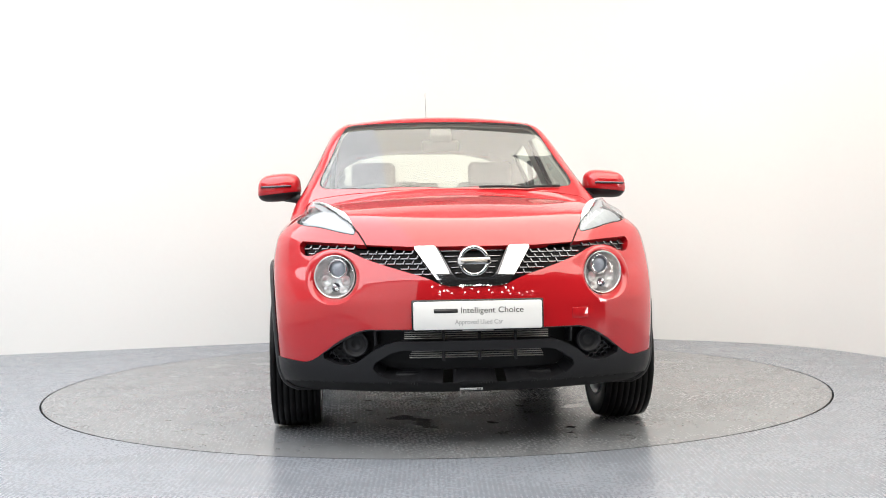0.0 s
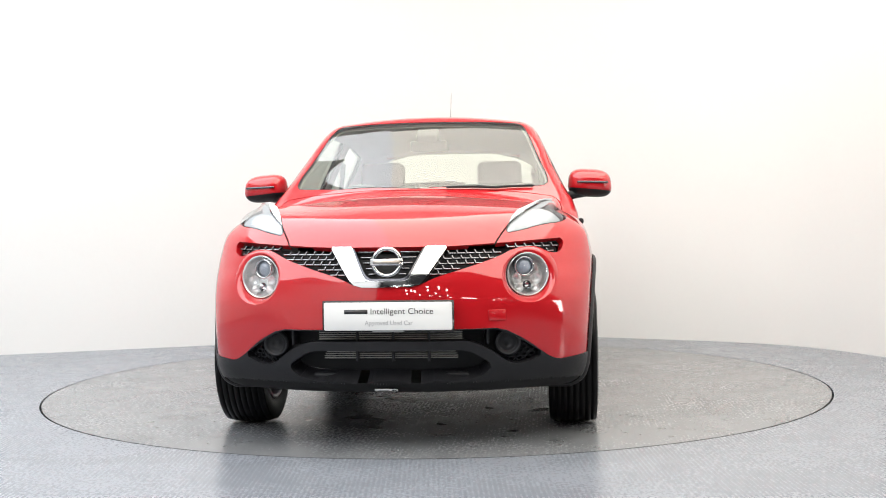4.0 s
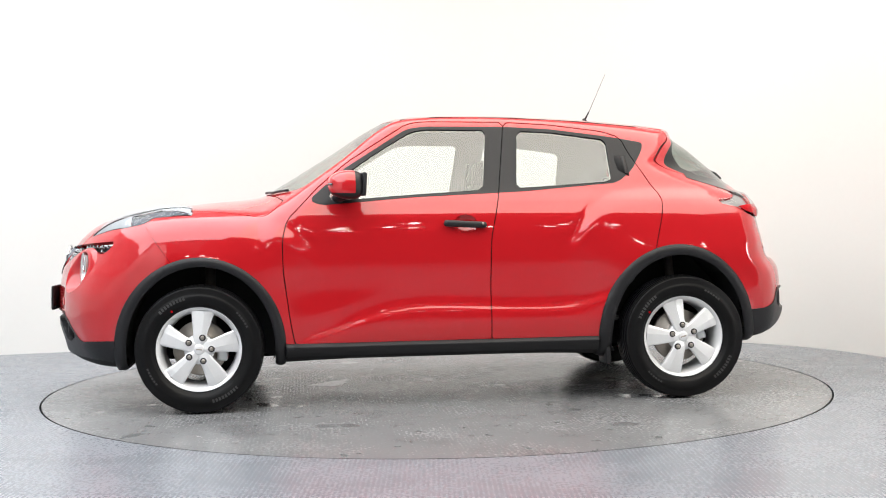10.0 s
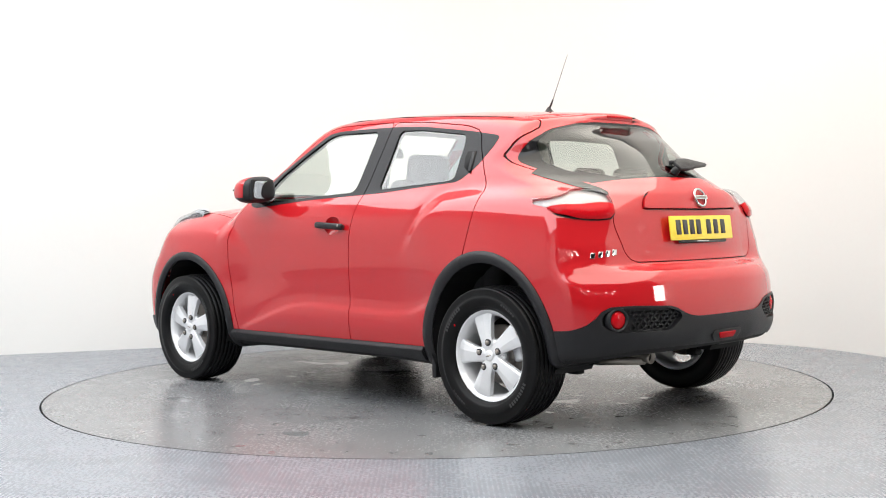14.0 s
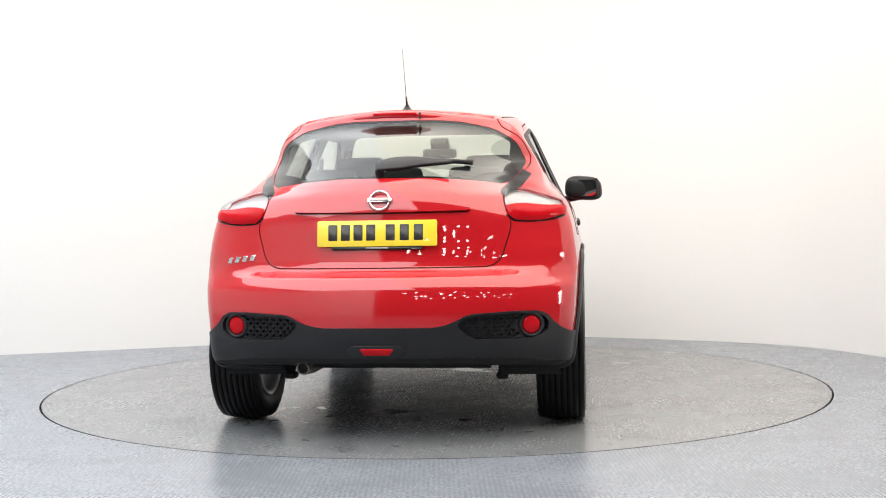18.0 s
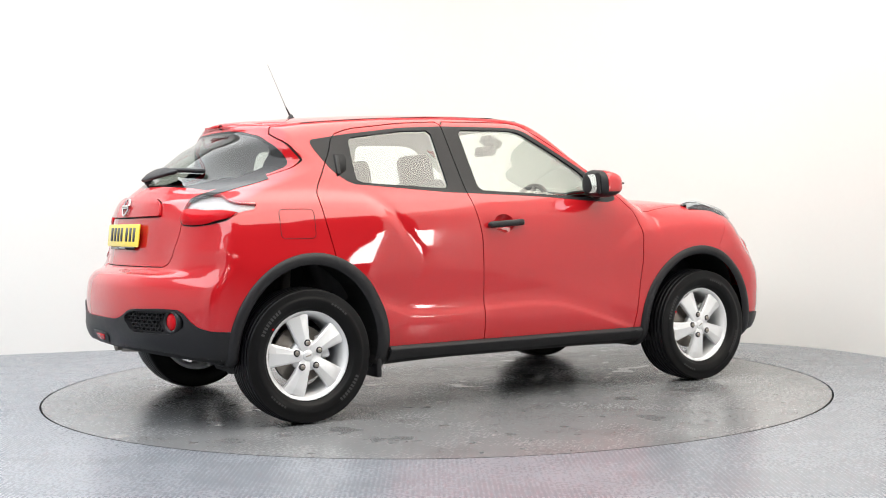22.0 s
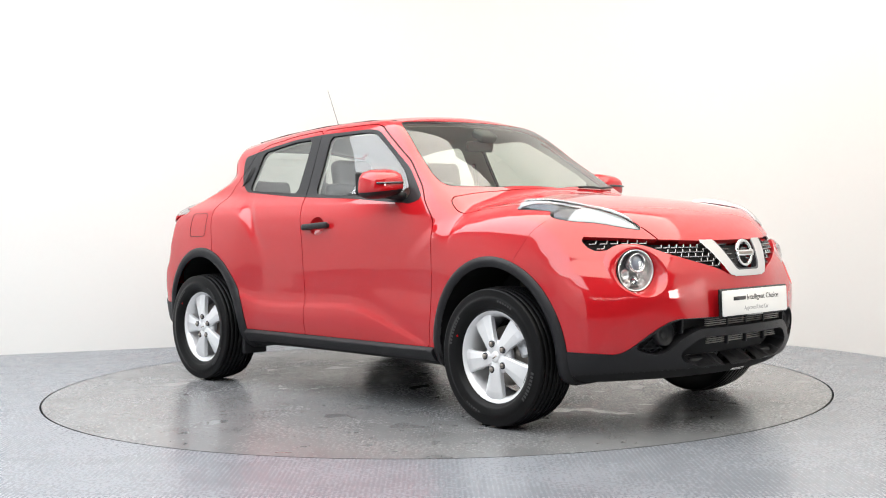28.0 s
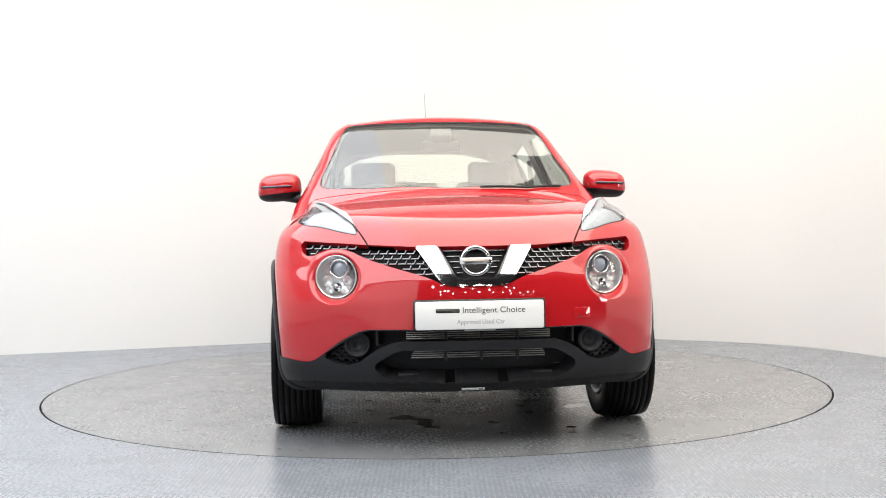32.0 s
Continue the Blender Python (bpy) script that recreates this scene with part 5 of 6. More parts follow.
        part("projector_lens", moved(revolve([(0.0, 0.002), (0.018, -0.002), (0.030, -0.010), (0.034, -0.018)], 32, "Z"), m @ pose(-s * 0.012, 0.034, 0)), LAMPGLASS, bowl, "glass projector lens")
        for k, (fx, fy, fr) in enumerate(((0.0, -0.045, 0.019), (-0.045, -0.018, 0.024), (0.045, -0.018, 0.024), (-0.035, -0.055, 0.02), (0.035, -0.055, 0.02))):
            facet = revolve([(fr, 0.0), (fr * 0.8, -0.010), (fr * 0.4, -0.017), (0.0, -0.019)], 14, "Z")
            part("reflector_cup", moved(facet, m @ pose(fx, fy, -0.016, 14 * fy / 0.05, -14 * fx / 0.05)), CHROME if k == 0 else REFLECTOR, bowl)
        part("lamp_glass", moved(revolve([(0.0, 0.016), (0.04, 0.0145), (0.070, 0.010), (0.0895, 0.003)], 48, "Z"), m), LENS, bowl, "clear domed lamp glass")
        # fog lamp and its mesh
        p, n = on_nose(s * 0.492, 0.448)
        m = facing(p - Vector((0.030, 0, 0)), (1, s * 0.12, 0))
        fog = part("fog_lamp_blank", moved(revolve([(0.056, -0.01), (0.054, 0.014), (0.047, 0.018), (0.042, 0.004), (0.030, -0.004), (0.024, 0.004), (0.018, -0.006), (0.0, -0.008)], 40, "Z"), m), BLACK, car, "round black fog lamp blank")
        bm = bmesh.new()
        for row in range(5):
            for col in range(5):
                y, z = 0.515 + 0.034 * col + (0.017 if row % 2 else 0), 0.375 + 0.017 * row
                if INTAKE_U(np.array([[2, y, z]]))[0] > -0.004 or math.hypot(y - 0.492, z - 0.448) < 0.058:
                    continue
                p, n = on_nose(s * y, z)
                hexa = [(0.0175 * math.cos(radians(60 * k)), 0.0115 * math.sin(radians(60 * k))) for k in range(6)]
                t = facing(p, n, lift=-0.02)
                o = [bm.verts.new(t @ Vector((a, b, 0))) for a, b in hexa]
                i = [bm.verts.new(t @ Vector((a * 0.78, b * 0.74, 0))) for a, b in hexa]
                d = [bm.verts.new(t @ Vector((a * 0.78, b * 0.74, -0.014))) for a, b in hexa]
                for k in range(6):
                    j = (k + 1) % 6
                    bm.faces.new((o[k], o[j], i[j], i[k]))
                    bm.faces.new((i[k], i[j], d[j], d[k]))
        tagged(part("honeycomb", bm, GLOSSBLACK, car, "black honeycomb mesh beside the fog lamp", False), kind="stuff")
        bm = bmesh.new()
        p, n = on_nose(s * 0.405, 0.48)
        box(bm, (0.012, 0.07, 0.05), facing(p - Vector((0.04, 0, 0)), n), 0.004)
        part("intake_strut", bm, BLACK, car)
    # radiator bars in both intakes
    for z, half, x in ((0.500, 0.30, 2.035), (0.491, 0.30, 2.035), (0.482, 0.30, 2.035), (0.473, 0.30, 2.035), (0.420, 0.27, 2.025), (0.411, 0.275, 2.025), (0.402, 0.28, 2.025), (0.393, 0.28, 2.025)):
        bm = bmesh.new()
        box(bm, (0.012, 2 * half, 0.0042), pose(x, 0.008, z), 0.001, 1)
        part("radiator_bar", bm, FIN, car, "thin grey metal radiator bar")
    for y in (-0.13, 0.02, 0.17):
        bm = bmesh.new()
        box(bm, (0.02, 0.012, 0.12), pose(2.036, y, 0.44), 0.003)
        part("intake_strut", bm, BLACK, car)
    for y in (-0.25, 0.0, 0.25):
        bm = bmesh.new()
        box(bm, (0.03, 0.16, 0.04), pose(1.966, y, 0.308, 0, 24, 0), 0.012)
        part("intake_scoop", bm, BLACK, car)
    p, n = on_nose(-0.015, 0.262)
    m = facing(p, n, lift=0.008)
    sticker = part("sticker", moved(slab(rounded(0.096, 0.020, 0.002), 0.001), m), WHITE, car, "small white label under the bumper")
    part("sticker_print", moved(slab(rounded(0.045, 0.006, 0.001), 0.0004), m @ pose(-0.01, 0, 0.001)), GREYINK, sticker)
    for k in (0.028, 0.038):
        part("sticker_print", moved(slab(rounded(0.008, 0.010, 0.001), 0.0004), m @ pose(k, 0, 0.001)), INK, sticker)
    # tow-eye cover on the left of the bumper
    p, n = on_nose(0.452, 0.565)
    frame_ring = rounded(0.074, 0.044, 0.006)
    bm = slab(frame_ring, 0.003, 0.001)
    part("tow_eye_cover", moved(bm, facing(p, n, lift=-0.0005)), RED, car)
    # front wipers at the foot of the screen
    for pts in ([(0.93, 0.15, 0), (0.885, 0.40, 0), (0.785, 0.62, 0)],):
        path = []
        for a, b in zip(pts, pts[1:]):
            for k in range(6):
                q = Vector(a).lerp(Vector(b), k / 6)
                s, n = on_top(q.x, q.y)
                path.append(s + n * 0.010)
        part("wiper_blade", tube(path, 0.007, 6), BLACK, car, "black windscreen wiper")


# ---------------------------------------------------------------- sides
def build_mirror(s):
    def shell(cut_lo, cut_hi, grow, rear=False):
        bm = bmesh.new()
        bmesh.ops.create_uvsphere(bm, u_segments=40, v_segments=28, radius=1)
        for v in bm.verts:
            q = v.co
            e = lambda a, k: math.copysign(abs(a) ** k, a)
            x, y, z = e(q.x, 0.62), e(q.y, 0.60), e(q.z, 0.66)
            width = 0.102 * (1 - 0.10 * max(0, x) - 0.06 * z)
            v.co = Vector((x * 0.095 if x > 0 else x * 0.078, y * width, (z - 0.10 * y) * 0.066 * (1 - 0.22 * max(0, x)))) * grow
        for z, out in ((cut_lo, False), (cut_hi, True)):
            if z is not None:
                bmesh.ops.bisect_plane(bm, geom=bm.verts[:] + bm.edges[:] + bm.faces[:], plane_co=(0, 0, z), plane_no=(0, 0.1, 1), clear_outer=out, clear_inner=not out)
        bmesh.ops.bisect_plane(bm, geom=bm.verts[:] + bm.edges[:] + bm.faces[:], plane_co=(-0.030, 0, 0), plane_no=(1, 0, 0), clear_inner=not rear, clear_outer=rear)
        return bm
    at = pose(0.505, s * 0.884, 1.150, 0, 0, 4 * s) @ Matrix.Diagonal((1.02, s * 1.13, 1.14, 1))
    cap = part("door_mirror", moved(shell(-0.030, None, 1.0), at), RED, car, "red door mirror on a black foot")
    part("mirror_lower", moved(shell(None, -0.030, 0.992), at), BLACK, cap, "black lower mirror housing")
    back = shell(None, None, 0.985, True)
    part("mirror_rim", moved(back, at), BLACK, cap, "black rim round the mirror glass")
    turned = at @ pose(-0.062, 0.002, 0.0, 0, -4, 12)
    ring = [(0.0, y, z) for y, z in rounded(0.150, 0.088, 0.028, 6)]
    bm = bmesh.new()
    bm.faces.new([bm.verts.new(p) for p in ring])
    part("mirror_glass", moved(bm, turned @ pose(-0.0115, 0, 0)), MIRROR, cap, "mirror glass", False)
    bm = bmesh.new()
    box(bm, (0.022, 0.166, 0.104), turned, 0.009, 4)
    part("glass_carrier", bm, BLACK, cap, "black carrier of the mirror glass")
    strip = []
    for k in range(12):
        y = -0.065 + 0.140 * k / 11
        strip.append(Vector((0.0955 * max(0.02, 1 - abs(y / 0.1005) ** 3.33) ** 0.31 + 0.001, y, 0.004 - 0.004 * k / 11)))
    part("indicator_strip", moved(tube(strip, 0.0055, 6), at), DARKCHROME, cap, "slim smoked indicator strip")
    p, n = on_side(0.56, 1.085, s)
    foot = tube([p - n * 0.01, p.lerp(Vector((0.51, s * 0.83, 1.095)), 0.5), Vector((0.505, s * 0.86, 1.10))], 0.024, 12)
    part("mirror_foot", foot, BLACK, cap, "black mirror foot")


def build_sides():
    for s in (1, -1):
        build_mirror(s)
        # pull handle with its scooped recess
        a, _ = on_side(0.005, 0.932, s)
        b, _ = on_side(-0.215, 0.945, s)
        mid, n = on_side(-0.105, 0.938, s)
        scoop = bmesh.new()
        rows = []
        for i in range(7):
            row = []
            for k in range(24):
                t = 2 * math.pi * k / 24
                r = i / 6
                x, z = -0.108 + 0.0645 * r * math.cos(t), 0.940 + 0.0505 * r * math.sin(t)
                q, nn = on_side(x, z, s)
                row.append(scoop.verts.new(q - nn * (0.030 * (1 - r ** 2.5))))
            rows.append(row)
        for r0, r1 in zip(rows, rows[1:]):
            for k in range(24):
                scoop.faces.new((r0[k], r0[(k + 1) % 24], r1[(k + 1) % 24], r1[k]))
        bmesh.ops.remove_doubles(scoop, verts=scoop.verts, dist=1e-5)
        bmesh.ops.recalc_face_normals(scoop, faces=scoop.faces)
        door = body["door_front"][0 if s > 0 else 1]
        part("handle_recess", scoop, RED, door)
        bm = bmesh.new()
        box(bm, (0.225, 0.034, 0.032), facing(mid + n * 0.020, n, up=(0, 0, 1)) @ pose(0, 0, 0, 0, 0, -3.4 * s), 0.014, 4)
        handle = part("door_handle", bm, BLACK, door, "black plastic pull handle")
        for x in (0.085, -0.085):
            bm = bmesh.new()
            box(bm, (0.045, 0.022, 0.03), facing(mid + n * 0.008, n, up=(0, 0, 1)) @ pose(x, 0.005 * (-s) * x / 0.085, 0), 0.008)
            part("handle_foot", bm, BLACK, handle)
        if s > 0:
            bm = revolve([(0.0, 0.004), (0.006, 0.003), (0.007, 0.0)], 16, "Z")
            part("key_lock", moved(bm, facing(mid + n * 0.035, n) @ pose(0.09, 0, 0)), STEEL, handle)
        # hidden handle of the rear door
        c, n = on_side(-0.985, 1.245, s)
        base = facing(c, n, up=(0, 0, 1))
        outl = [(-0.035, -0.068), (0.022, -0.030), (0.034, 0.030), (0.030, 0.060), (-0.030, 0.062)]
        outl = [(x * -s, y) for x, y in outl]
        rear_door = body["door_rear"][0 if s > 0 else 1]
        # flat slab; the pocket's shade is only its near-black colour
        part("handle_pocket", moved(slab(outl, 0.002), base @ pose(0, 0, 0.001)), DARK, rear_door, "near-black slab standing for the shaded pocket of the rear handle")
        bm = bmesh.new()
        box(bm, (0.020, 0.108, 0.008), base @ pose(0.018 * s, 0.0, 0.003, 0, 0, 4 * s), 0.003)
        part("door_handle", bm, BLACK, rear_door, "black upright pull handle")
    # fuel flap on the right-hand side
    corner = rounded(0.178, 0.140, 0.022, 5)
    ringpts = []
    for (x0, z0), (x1, z1) in zip(corner, corner[1:] + corner[:1]):
        count = max(1, int(math.hypot(x1 - x0, z1 - z0) / 0.012))
        ringpts += [(x0 + (x1 - x0) * k / count, z0 + (z1 - z0) * k / count) for k in range(count)]
    path = []
    for x, z in ringpts + ringpts[:1]:
        q, n = on_side(-1.303 + x, 0.955 + z, -1)
        path.append(q + n * 0.0004)
    part("fuel_flap_gap", tube(path, 0.0014, 5), DARK, body["wing_rear"][1], "thin gap round the fuel flap")


# ---------------------------------------------------------------- rear
def build_rear():
    p, n = on_tail(0.0, 1.045)
    m = facing(p, n, lift=0.018)
    badge = part("badge", moved(revolve([(0.037, 0.0), (0.039, 0.008), (0.046, 0.008), (0.050, 0.0), (0.037, 0.0)], 48, "Z"), m), CHROME, car, "round chrome badge with a bar across")
    part("badge_bar", moved(slab(rounded(0.108, 0.020, 0.003), 0.011, 0.002), m), CHROME, badge)
    part("badge_inlay", moved(slab(rounded(0.084, 0.009, 0.002), 0.0122), m), STEEL, badge, "plain dark field")
    # registration plate: plain bars in place of its characters
    p, n = on_tail(0.0, 0.915)
    m = facing((p.x - 0.006, 0.012, 0.908), (-1, 0, 0.12))
    plate = part("registration_plate", moved(slab(rounded(0.528, 0.114, 0.008), 0.005, 0.001), m), YELLOW, car, "yellow rear registration plate with dark bars")
    for k, x in enumerate((-0.195, -0.139, -0.083, -0.027, 0.059, 0.121, 0.183)):
        part("plate_bar", moved(slab(rounded(0.040, 0.070, 0.004), 0.0006), m @ pose(x, 0.004, 0.005)), INK, plate)
    part("plate_holder", moved(slab(rounded(0.40, 0.016, 0.003), 0.005), m @ pose(0, -0.064, -0.001)), GLOSSBLACK, plate, "black plate holder strip")
    part("plate_print", moved(slab(rounded(0.10, 0.005, 0.001), 0.0005), m @ pose(0, -0.064, 0.0042)), GREYINK, plate)
    # model name as plain slanted bars
    for k in range(4):
        p, n = on_tail(0.705 - 0.037 * k, 0.793 + 0.004 * k)
        bm = slab([(-0.013, -0.013), (0.010, -0.013), (0.017, 0.013), (-0.006, 0.013)], 0.003, 0.0008)
        part("name_bar", moved(bm, facing(p, n, lift=0.001)), CHROME, car, "small chrome bar of the model name")
    # wiper
    p0, n0 = on_tail(0.02, 1.175)
    hub = part("rear_wiper", moved(revolve([(0.0, 0.034), (0.014, 0.032), (0.020, 0.022), (0.022, 0.0)], 20, "Z"), facing(p0, n0)), BLACK, car, "black rear wiper arm with its blade")
    arm, blade = [], []
    for k in range(9):
        y, z = 0.02 - 0.20 * k / 8, 1.180 + 0.042 * math.sin(math.pi * 0.5 * k / 8)
        q, n = on_tail(y, z)
        arm.append(q + n * 0.030)
    for k in range(13):
        y, z = 0.01 - 0.385 * k / 12, 1.222 - 0.030 * abs(k / 12 - 0.45) ** 1.5
        q, n = on_tail(y, z)
        blade.append(q + n * 0.016)
    mid, n = on_tail(-0.10, 1.185)
    cover = slab([(-0.13, -0.030), (-0.13, 0.020), (-0.07, 0.052), (0.03, 0.058), (0.20, 0.030), (0.205, 0.016), (0.07, -0.002), (-0.03, -0.022)], 0.016, 0.005)
    part("wiper_arm", moved(cover, facing(mid, n, lift=0.022)), BLACK, hub, "broad black wiper arm cover")
    part("wiper_blade", tube(blade, 0.011, 8), BLACK, hub)
    # spoiler lip over the glass
    sections = []
    for k in range(41):
        y = -0.46 + 0.92 * k / 40
        u = abs(y) / 0.46
        t0, _ = on_top(-1.16, y)
        t1, _ = on_top(-1.28, y)
        xe, ze = -1.402 + 0.12 * u ** 2.2, t1.z - 0.010 - 0.014 * u ** 2
        sections.append([t0 + Vector((0, 0, 0.0005)), t1 + Vector((0, 0, 0.004)), Vector((xe + 0.03, y, ze + 0.004)), Vector((xe, y, ze - 0.010)), Vector((xe - 0.003, y, ze - 0.028)), Vector((xe + 0.006, y, ze - 0.038)), Vector((xe + 0.020, y, ze - 0.036))])
    verts = [v for r in sections for v in r]
    faces = [(7 * i + j, 7 * i + j + 1, 7 * i + j + 8, 7 * i + j + 7) for i in range(40) for j in range(6)] + [list(range(7)), [280 + j for j in range(7)]]
    spoiler = part("spoiler", fresh((verts, faces)), RED, car)
    bm = bmesh.new()
    box(bm, (0.006, 0.205, 0.012), pose(-1.4035, 0.003, 1.468), 0.002)
    part("brake_light", bm, REDLENS, spoiler, "red high brake light strip")
    for z in (1.470, 1.452):
        bm = bmesh.new()
        box(bm, (0.014, 0.010, 0.008), pose(-1.403, -0.118, z), 0.003)
        part("washer_nozzle", bm, BLACK, spoiler)
    # reflectors, honeycomb and fog lamp in the black lower part
    for s in (1, -1):
        p, n = on_tail(s * 0.655, 0.508)
        m = facing(p, Vector((-1, s * 0.3, 0)), lift=-0.014)
        part("reflector", moved(revolve([(0.0, 0.016), (0.030, 0.013), (0.040, 0.008), (0.041, -0.01)], 32, "Z"), m), REDLENS, car, "round red reflector")
        part("reflector_ring", moved(revolve([(0.041, -0.01), (0.043, 0.014), (0.052, 0.016), (0.060, 0.0), (0.060, -0.01)], 32, "Z"), m), BLACK, car, "black reflector ring")
        bm = bmesh.new()
        for row in range(7):
            for col in range(9):
                y, z = 0.34 + 0.034 * col + (0.017 if row % 2 else 0), 0.455 + 0.0165 * row
                if REARPOD(np.array([[-2, y, z]]))[0] > -0.006 or math.hypot(y - 0.655, z - 0.508) < 0.066:
                    continue
                p, n = on_tail(s * y, z)
                t = facing(p, n, lift=-0.010)
                hexa = [(0.0175 * math.cos(radians(60 * k)), 0.0112 * math.sin(radians(60 * k))) for k in range(6)]
                o = [bm.verts.new(t @ Vector((a, b, 0.004))) for a, b in hexa]
                i = [bm.verts.new(t @ Vector((a * 0.80, b * 0.74, 0.004))) for a, b in hexa]
                d = [bm.verts.new(t @ Vector((a * 0.78, b * 0.72, -0.010))) for a, b in hexa]
                for k in range(6):
                    j = (k + 1) % 6
                    bm.faces.new((o[k], o[j], i[j], i[k]))
                    bm.faces.new((i[k], i[j], d[j], d[k]))
        bmesh.ops.recalc_face_normals(bm, faces=bm.faces)
        tagged(part("honeycomb", bm, BLACK, car, "black honeycomb mesh panel", False), kind="stuff")
    p, n = on_tail(0.0, 0.402)
    m = facing(p, n, lift=0.002)
    part("fog_lamp_frame", moved(slab([(-0.10, -0.022), (0.10, -0.022), (0.125, 0.012), (0.105, 0.034), (-0.105, 0.034), (-0.125, 0.012)], 0.010, 0.003), m), BLACK, car, "black frame of the rear fog lamp")
    part("fog_lamp", moved(slab([(-0.055, -0.013), (0.055, -0.013), (0.072, 0.013), (0.066, 0.017), (-0.066, 0.017), (-0.072, 0.013)], 0.006, 0.002), m @ pose(0, 0.004, 0.008)), REDLENS, car, "red rear fog lamp")
    pipe = part("exhaust", tube([(-1.0, 0.38, 0.28), (-1.55, 0.38, 0.28), (-1.80, 0.37, 0.30)], 0.022, 16), STEEL, car, "steel exhaust pipe with a bright open end")
    part("exhaust_tip", moved(revolve([(0.022, -0.14), (0.026, -0.13), (0.028, -0.01), (0.028, 0.0), (0.025, 0.0), (0.024, -0.05), (0.0, -0.06)], 28, "X"), pose(-1.84, 0.365, 0.312, 0, 8, 180)), STEEL, pipe, "bright open exhaust tip")
    part("exhaust_bore", moved(revolve([(0.0, -0.02), (0.0245, -0.02)], 24, "X"), pose(-1.84, 0.365, 0.312, 0, 8, 180)), DARK, pipe, "near-black disc set inside the exhaust tip")
    part("exhaust_silencer", tube([(-1.60, 0.12, 0.375), (-1.60, 0.54, 0.375)], 0.07, 20), STEEL, car, "steel exhaust silencer")
    for s in (1, -1):
        bm = bmesh.new()
        box(bm, (0.04, 0.035, 0.08), pose(-1.50, s * 0.50, 0.285), 0.010)
        box(bm, (0.07, 0.055, 0.03), pose(-1.50, s * 0.50, 0.240), 0.010)
        part("axle_bracket", bm, DARK, car, "dark suspension bracket under the tail")
    # aerial
    p, n = on_top(-0.945, 0.01)
    root = part("aerial", moved(revolve([(0.0, 0.028), (0.008, 0.026), (0.016, 0.012), (0.026, 0.002), (0.028, 0.0)], 20, "Z"), Matrix.Translation(p)), BLACK, car, "thin roof aerial on a black foot")
    tip = p + Vector((-0.132, 0, 0.292))
    part("aerial_rod", tube([p + Vector((0, 0, 0.015)), p.lerp(tip, 0.25), tip], 0.0024, 8, 0.45), BLACK, root)
    part("aerial_sleeve", tube([p + Vector((0, 0, 0.012)), p.lerp(tip, 0.22)], 0.0065, 8, 0.6), BLACK, root)
    for s in (1, -1):
        path = [on_top(x, s * yy)[0] + Vector((0, 0, 0.001)) for x, yy in ((0.20, 0.505), (0.0, 0.520), (-0.4, 0.525), (-0.8, 0.515), (-1.12, 0.490))]
        part("roof_seam", tube(path, 0.0035, 6), BLACK, car, "thin black roof joint strip")


# ---------------------------------------------------------------- cabin
def seat_mesh(w, d, h, bevel):
    bm = bmesh.new()
    box(bm, (w, d, h), None, bevel, 4)
    return bm


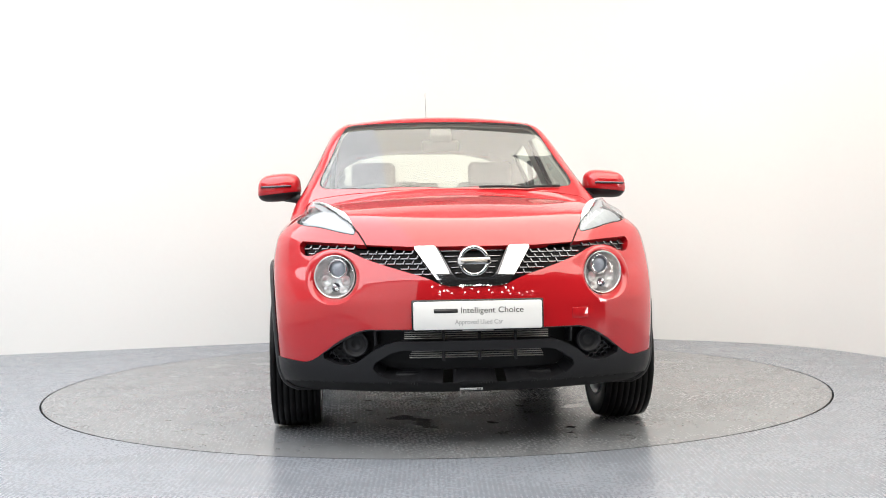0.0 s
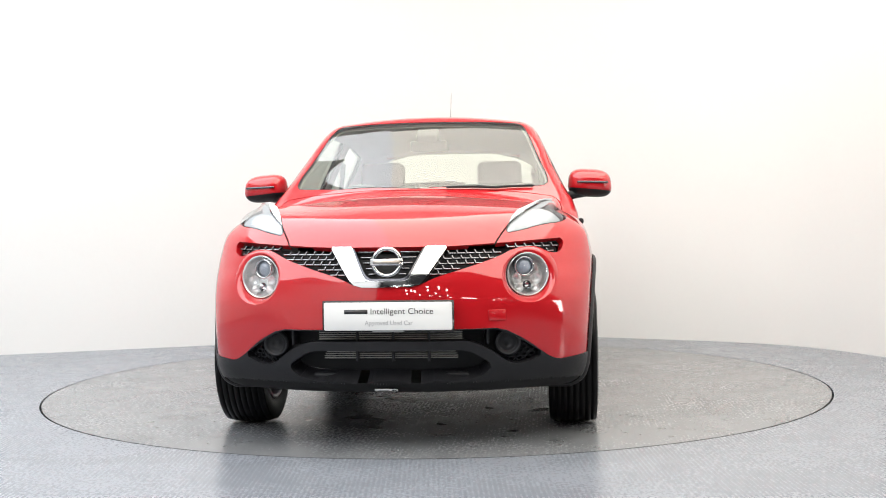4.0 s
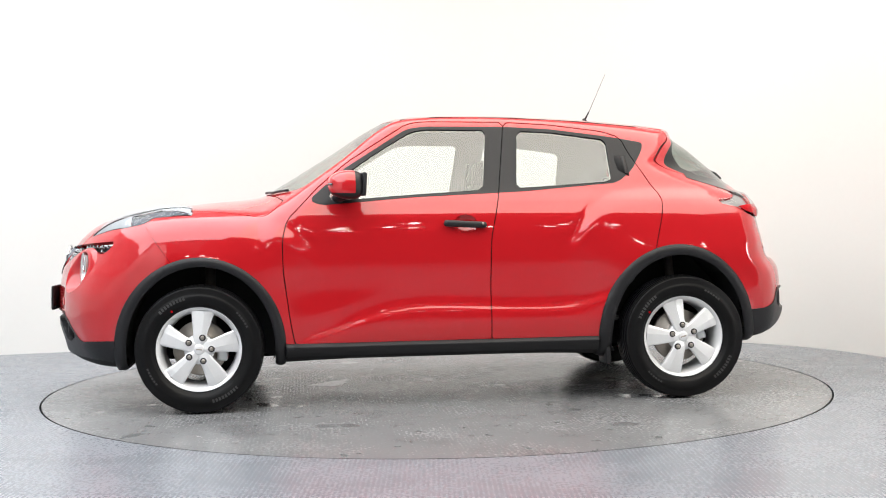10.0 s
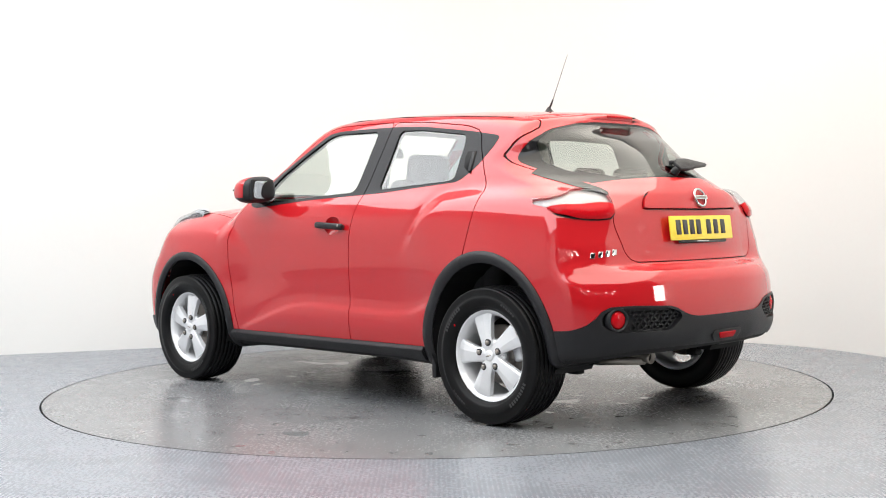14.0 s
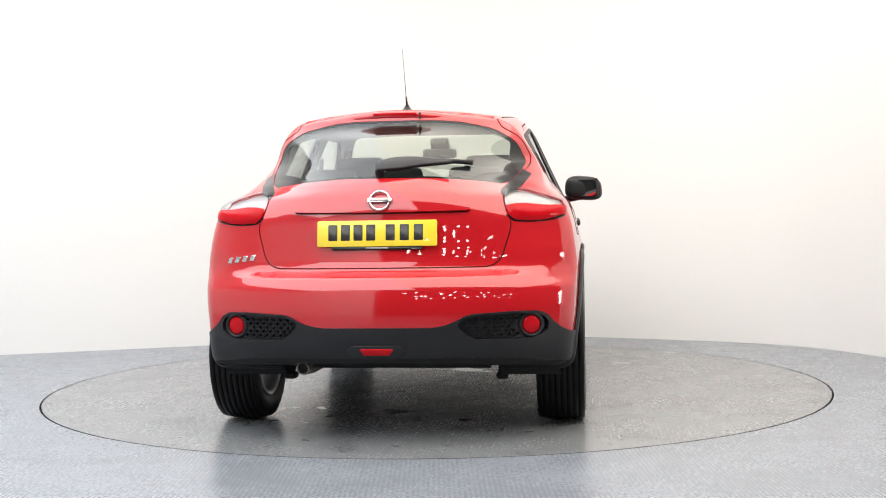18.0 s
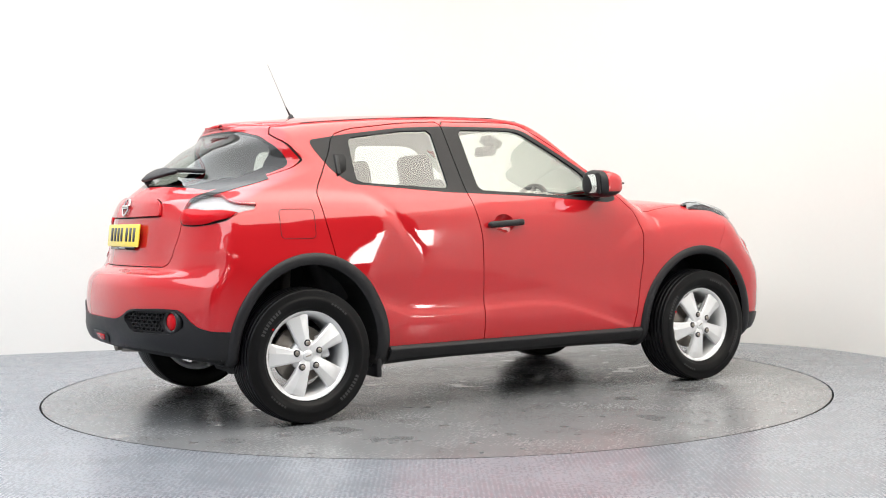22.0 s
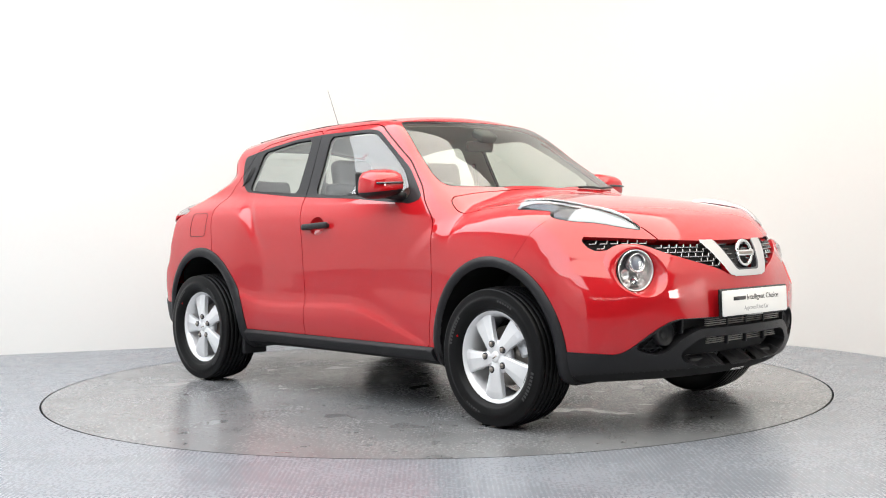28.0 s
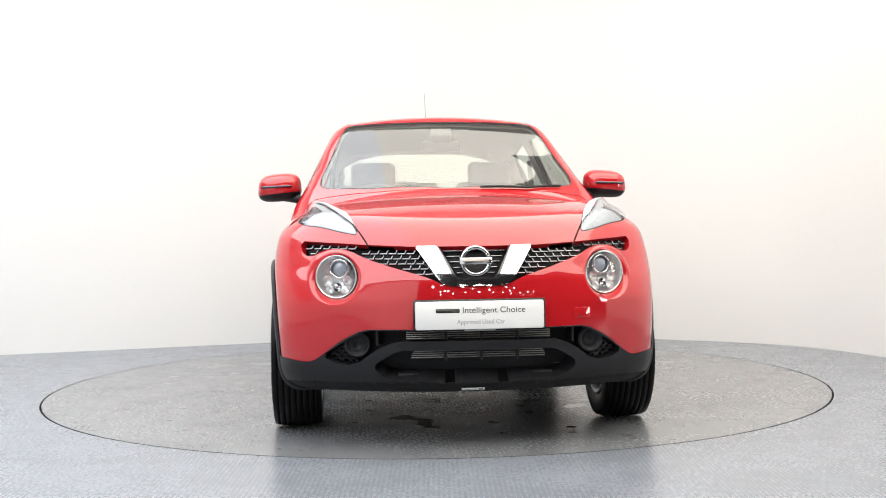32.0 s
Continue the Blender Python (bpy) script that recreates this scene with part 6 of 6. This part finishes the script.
def build_cabin():
    for y in (-0.36, 0.36):
        base = bmesh.new()
        box(base, (0.50, 0.48, 0.16), pose(0.02, y, 0.62, 0, -6, 0), 0.05, 4)
        seat = part("front_seat", base, CLOTH, car, "dark grey cloth front seat")
        bm = bmesh.new()
        box(bm, (0.13, 0.47, 0.58), pose(-0.28, y, 0.90, 0, -17, 0), 0.055, 4)
        part("backrest", bm, CLOTH, seat)
        bm = bmesh.new()
        box(bm, (0.10, 0.27, 0.17), pose(-0.375, y, 1.235, 0, -10, 0), 0.04, 4)
        part("headrest", bm, CLOTH, seat)
        for dy in (-0.06, 0.06):
            part("headrest_post", tube([(-0.34, y + dy, 1.10), (-0.37, y + dy, 1.22)], 0.006, 8), STEEL, seat)
    bm = bmesh.new()
    box(bm, (0.46, 1.25, 0.16), pose(-0.80, 0, 0.66, 0, -8, 0), 0.05, 4)
    bench = part("rear_bench", bm, CLOTH, car, "dark grey cloth rear bench")
    bm = bmesh.new()
    box(bm, (0.13, 1.22, 0.56), pose(-1.10, 0, 0.86, 0, -20, 0), 0.05, 4)
    part("backrest", bm, CLOTH, bench)
    for y, wide in ((-0.36, 0.26), (0.0, 0.20), (0.36, 0.26)):
        bm = bmesh.new()
        box(bm, (0.08, wide, 0.11), pose(-1.20, y, 1.165, 0, -12, 0), 0.03, 4)
        part("headrest", bm, CLOTH, bench)
    bm = bmesh.new()
    box(bm, (0.42, 1.30, 0.26), pose(0.66, 0, 0.90, 0, 8, 0), 0.07, 4)
    dash = part("dashboard", bm, DASH, car, "dark moulded dashboard")
    bm = bmesh.new()
    box(bm, (0.16, 0.34, 0.07), pose(0.54, -0.36, 1.045), 0.03, 4)
    part("instrument_hood", bm, DASH, dash)
    m = Matrix.Translation((0.36, -0.36, 0.985)) @ Matrix.Rotation(radians(-66), 4, "Y")
    ring = revolve([(0.185 + 0.015 * math.cos(a), 0.015 * math.sin(a)) for a in [2 * math.pi * k / 10 for k in range(11)]], 40, "Z")
    wheel_ob = part("steering_wheel", moved(ring, m), DASH, car, "black steering wheel")
    part("steering_boss", moved(revolve([(0.0, 0.03), (0.06, 0.025), (0.075, 0.0), (0.0, 0.0)], 24, "Z"), m @ pose(0, 0, -0.02)), DASH, wheel_ob)
    for a in (0, 180, 270):
        part("steering_spoke", moved(tube([(0.05, 0, 0), (0.18, 0, 0)], 0.014, 8), m @ pose(0, 0, 0, 0, 0, a + 90)), DASH, wheel_ob)
    part("steering_column", tube([(0.38, -0.36, 0.96), (0.62, -0.36, 0.88)], 0.04, 12), DASH, car)
    bm = bmesh.new()
    box(bm, (0.03, 0.21, 0.062), pose(0.33, 0.0, 1.375, 0, 12, 0), 0.015, 3)
    part("rear_view_mirror", bm, DASH, car, "dark interior mirror behind the windscreen")
    bm = bmesh.new()
    box(bm, (0.10, 0.12, 0.05), pose(0.37, 0.0, 1.432, 0, 28, 0), 0.015, 3)
    part("sensor_housing", bm, DASH, car)
    bm = bmesh.new()
    box(bm, (2.3, 1.36, 0.03), pose(-0.25, 0, 0.42), 0.01)
    part("cabin_floor", bm, DASH, car, "dark cabin carpet")
    bm = bmesh.new()
    box(bm, (0.40, 1.15, 0.02), pose(-1.42, 0, 1.02), 0.006)
    part("parcel_shelf", bm, DASH, car, "dark parcel shelf")
    bm = bmesh.new()
    box(bm, (0.40, 0.20, 0.22), pose(0.15, 0, 0.60), 0.04, 3)
    part("centre_console", bm, DASH, car, "dark centre console")
    for s in (1, -1):
        part("seat_belt", tube([(-0.33, s * 0.60, 1.32), (-0.30, s * 0.63, 1.0), (-0.25, s * 0.64, 0.6)], 0.014, 6), GREYBELT, car, "grey seat belt")


build_front()
build_sides()
build_rear()
build_cabin()


# ---------------------------------------------------------------- what moves
def motions():
    """The turntable turns once round with the car on it."""
    turn = [(0.0, 4.09), (1.0, 4.09), (2.0, 4.09), (2.25, 4.06), (2.5, 3.9), (3.0, 2.5), (3.5, -0.8), (4.0, -5.8), (4.5, -12.15), (5.0, -18.8), (6.0, -31.83), (7.0, -44.75), (8.0, -57.75),
            (9.0, -70.7), (10.0, -83.57), (11.0, -96.55), (12.0, -109.6), (13.0, -122.75), (14.0, -135.6), (15.0, -148.3), (16.0, -161.2), (17.0, -174.2), (18.0, -187.2), (19.0, -200.2), (20.0, -213.05),
            (21.0, -225.9), (22.0, -238.85), (23.0, -251.9), (24.0, -265.05), (25.0, -278.1), (26.0, -291.1), (27.0, -304.2), (28.0, -317.4), (29.0, -330.5), (29.5, -336.9), (30.0, -343.3),
            (30.5, -348.8), (31.0, -352.9), (31.5, -355.0), (32.0, -355.7)]
    walk(turntable, [(t, pose(0, 0, 0, 0, 0, a - 90)) for t, a in turn])
    walk(car, [(t, pose(0, 0, 0, 0, 0, a - 90) @ pose(0.042, 0.010, 0)) for t, a in turn])


motions()
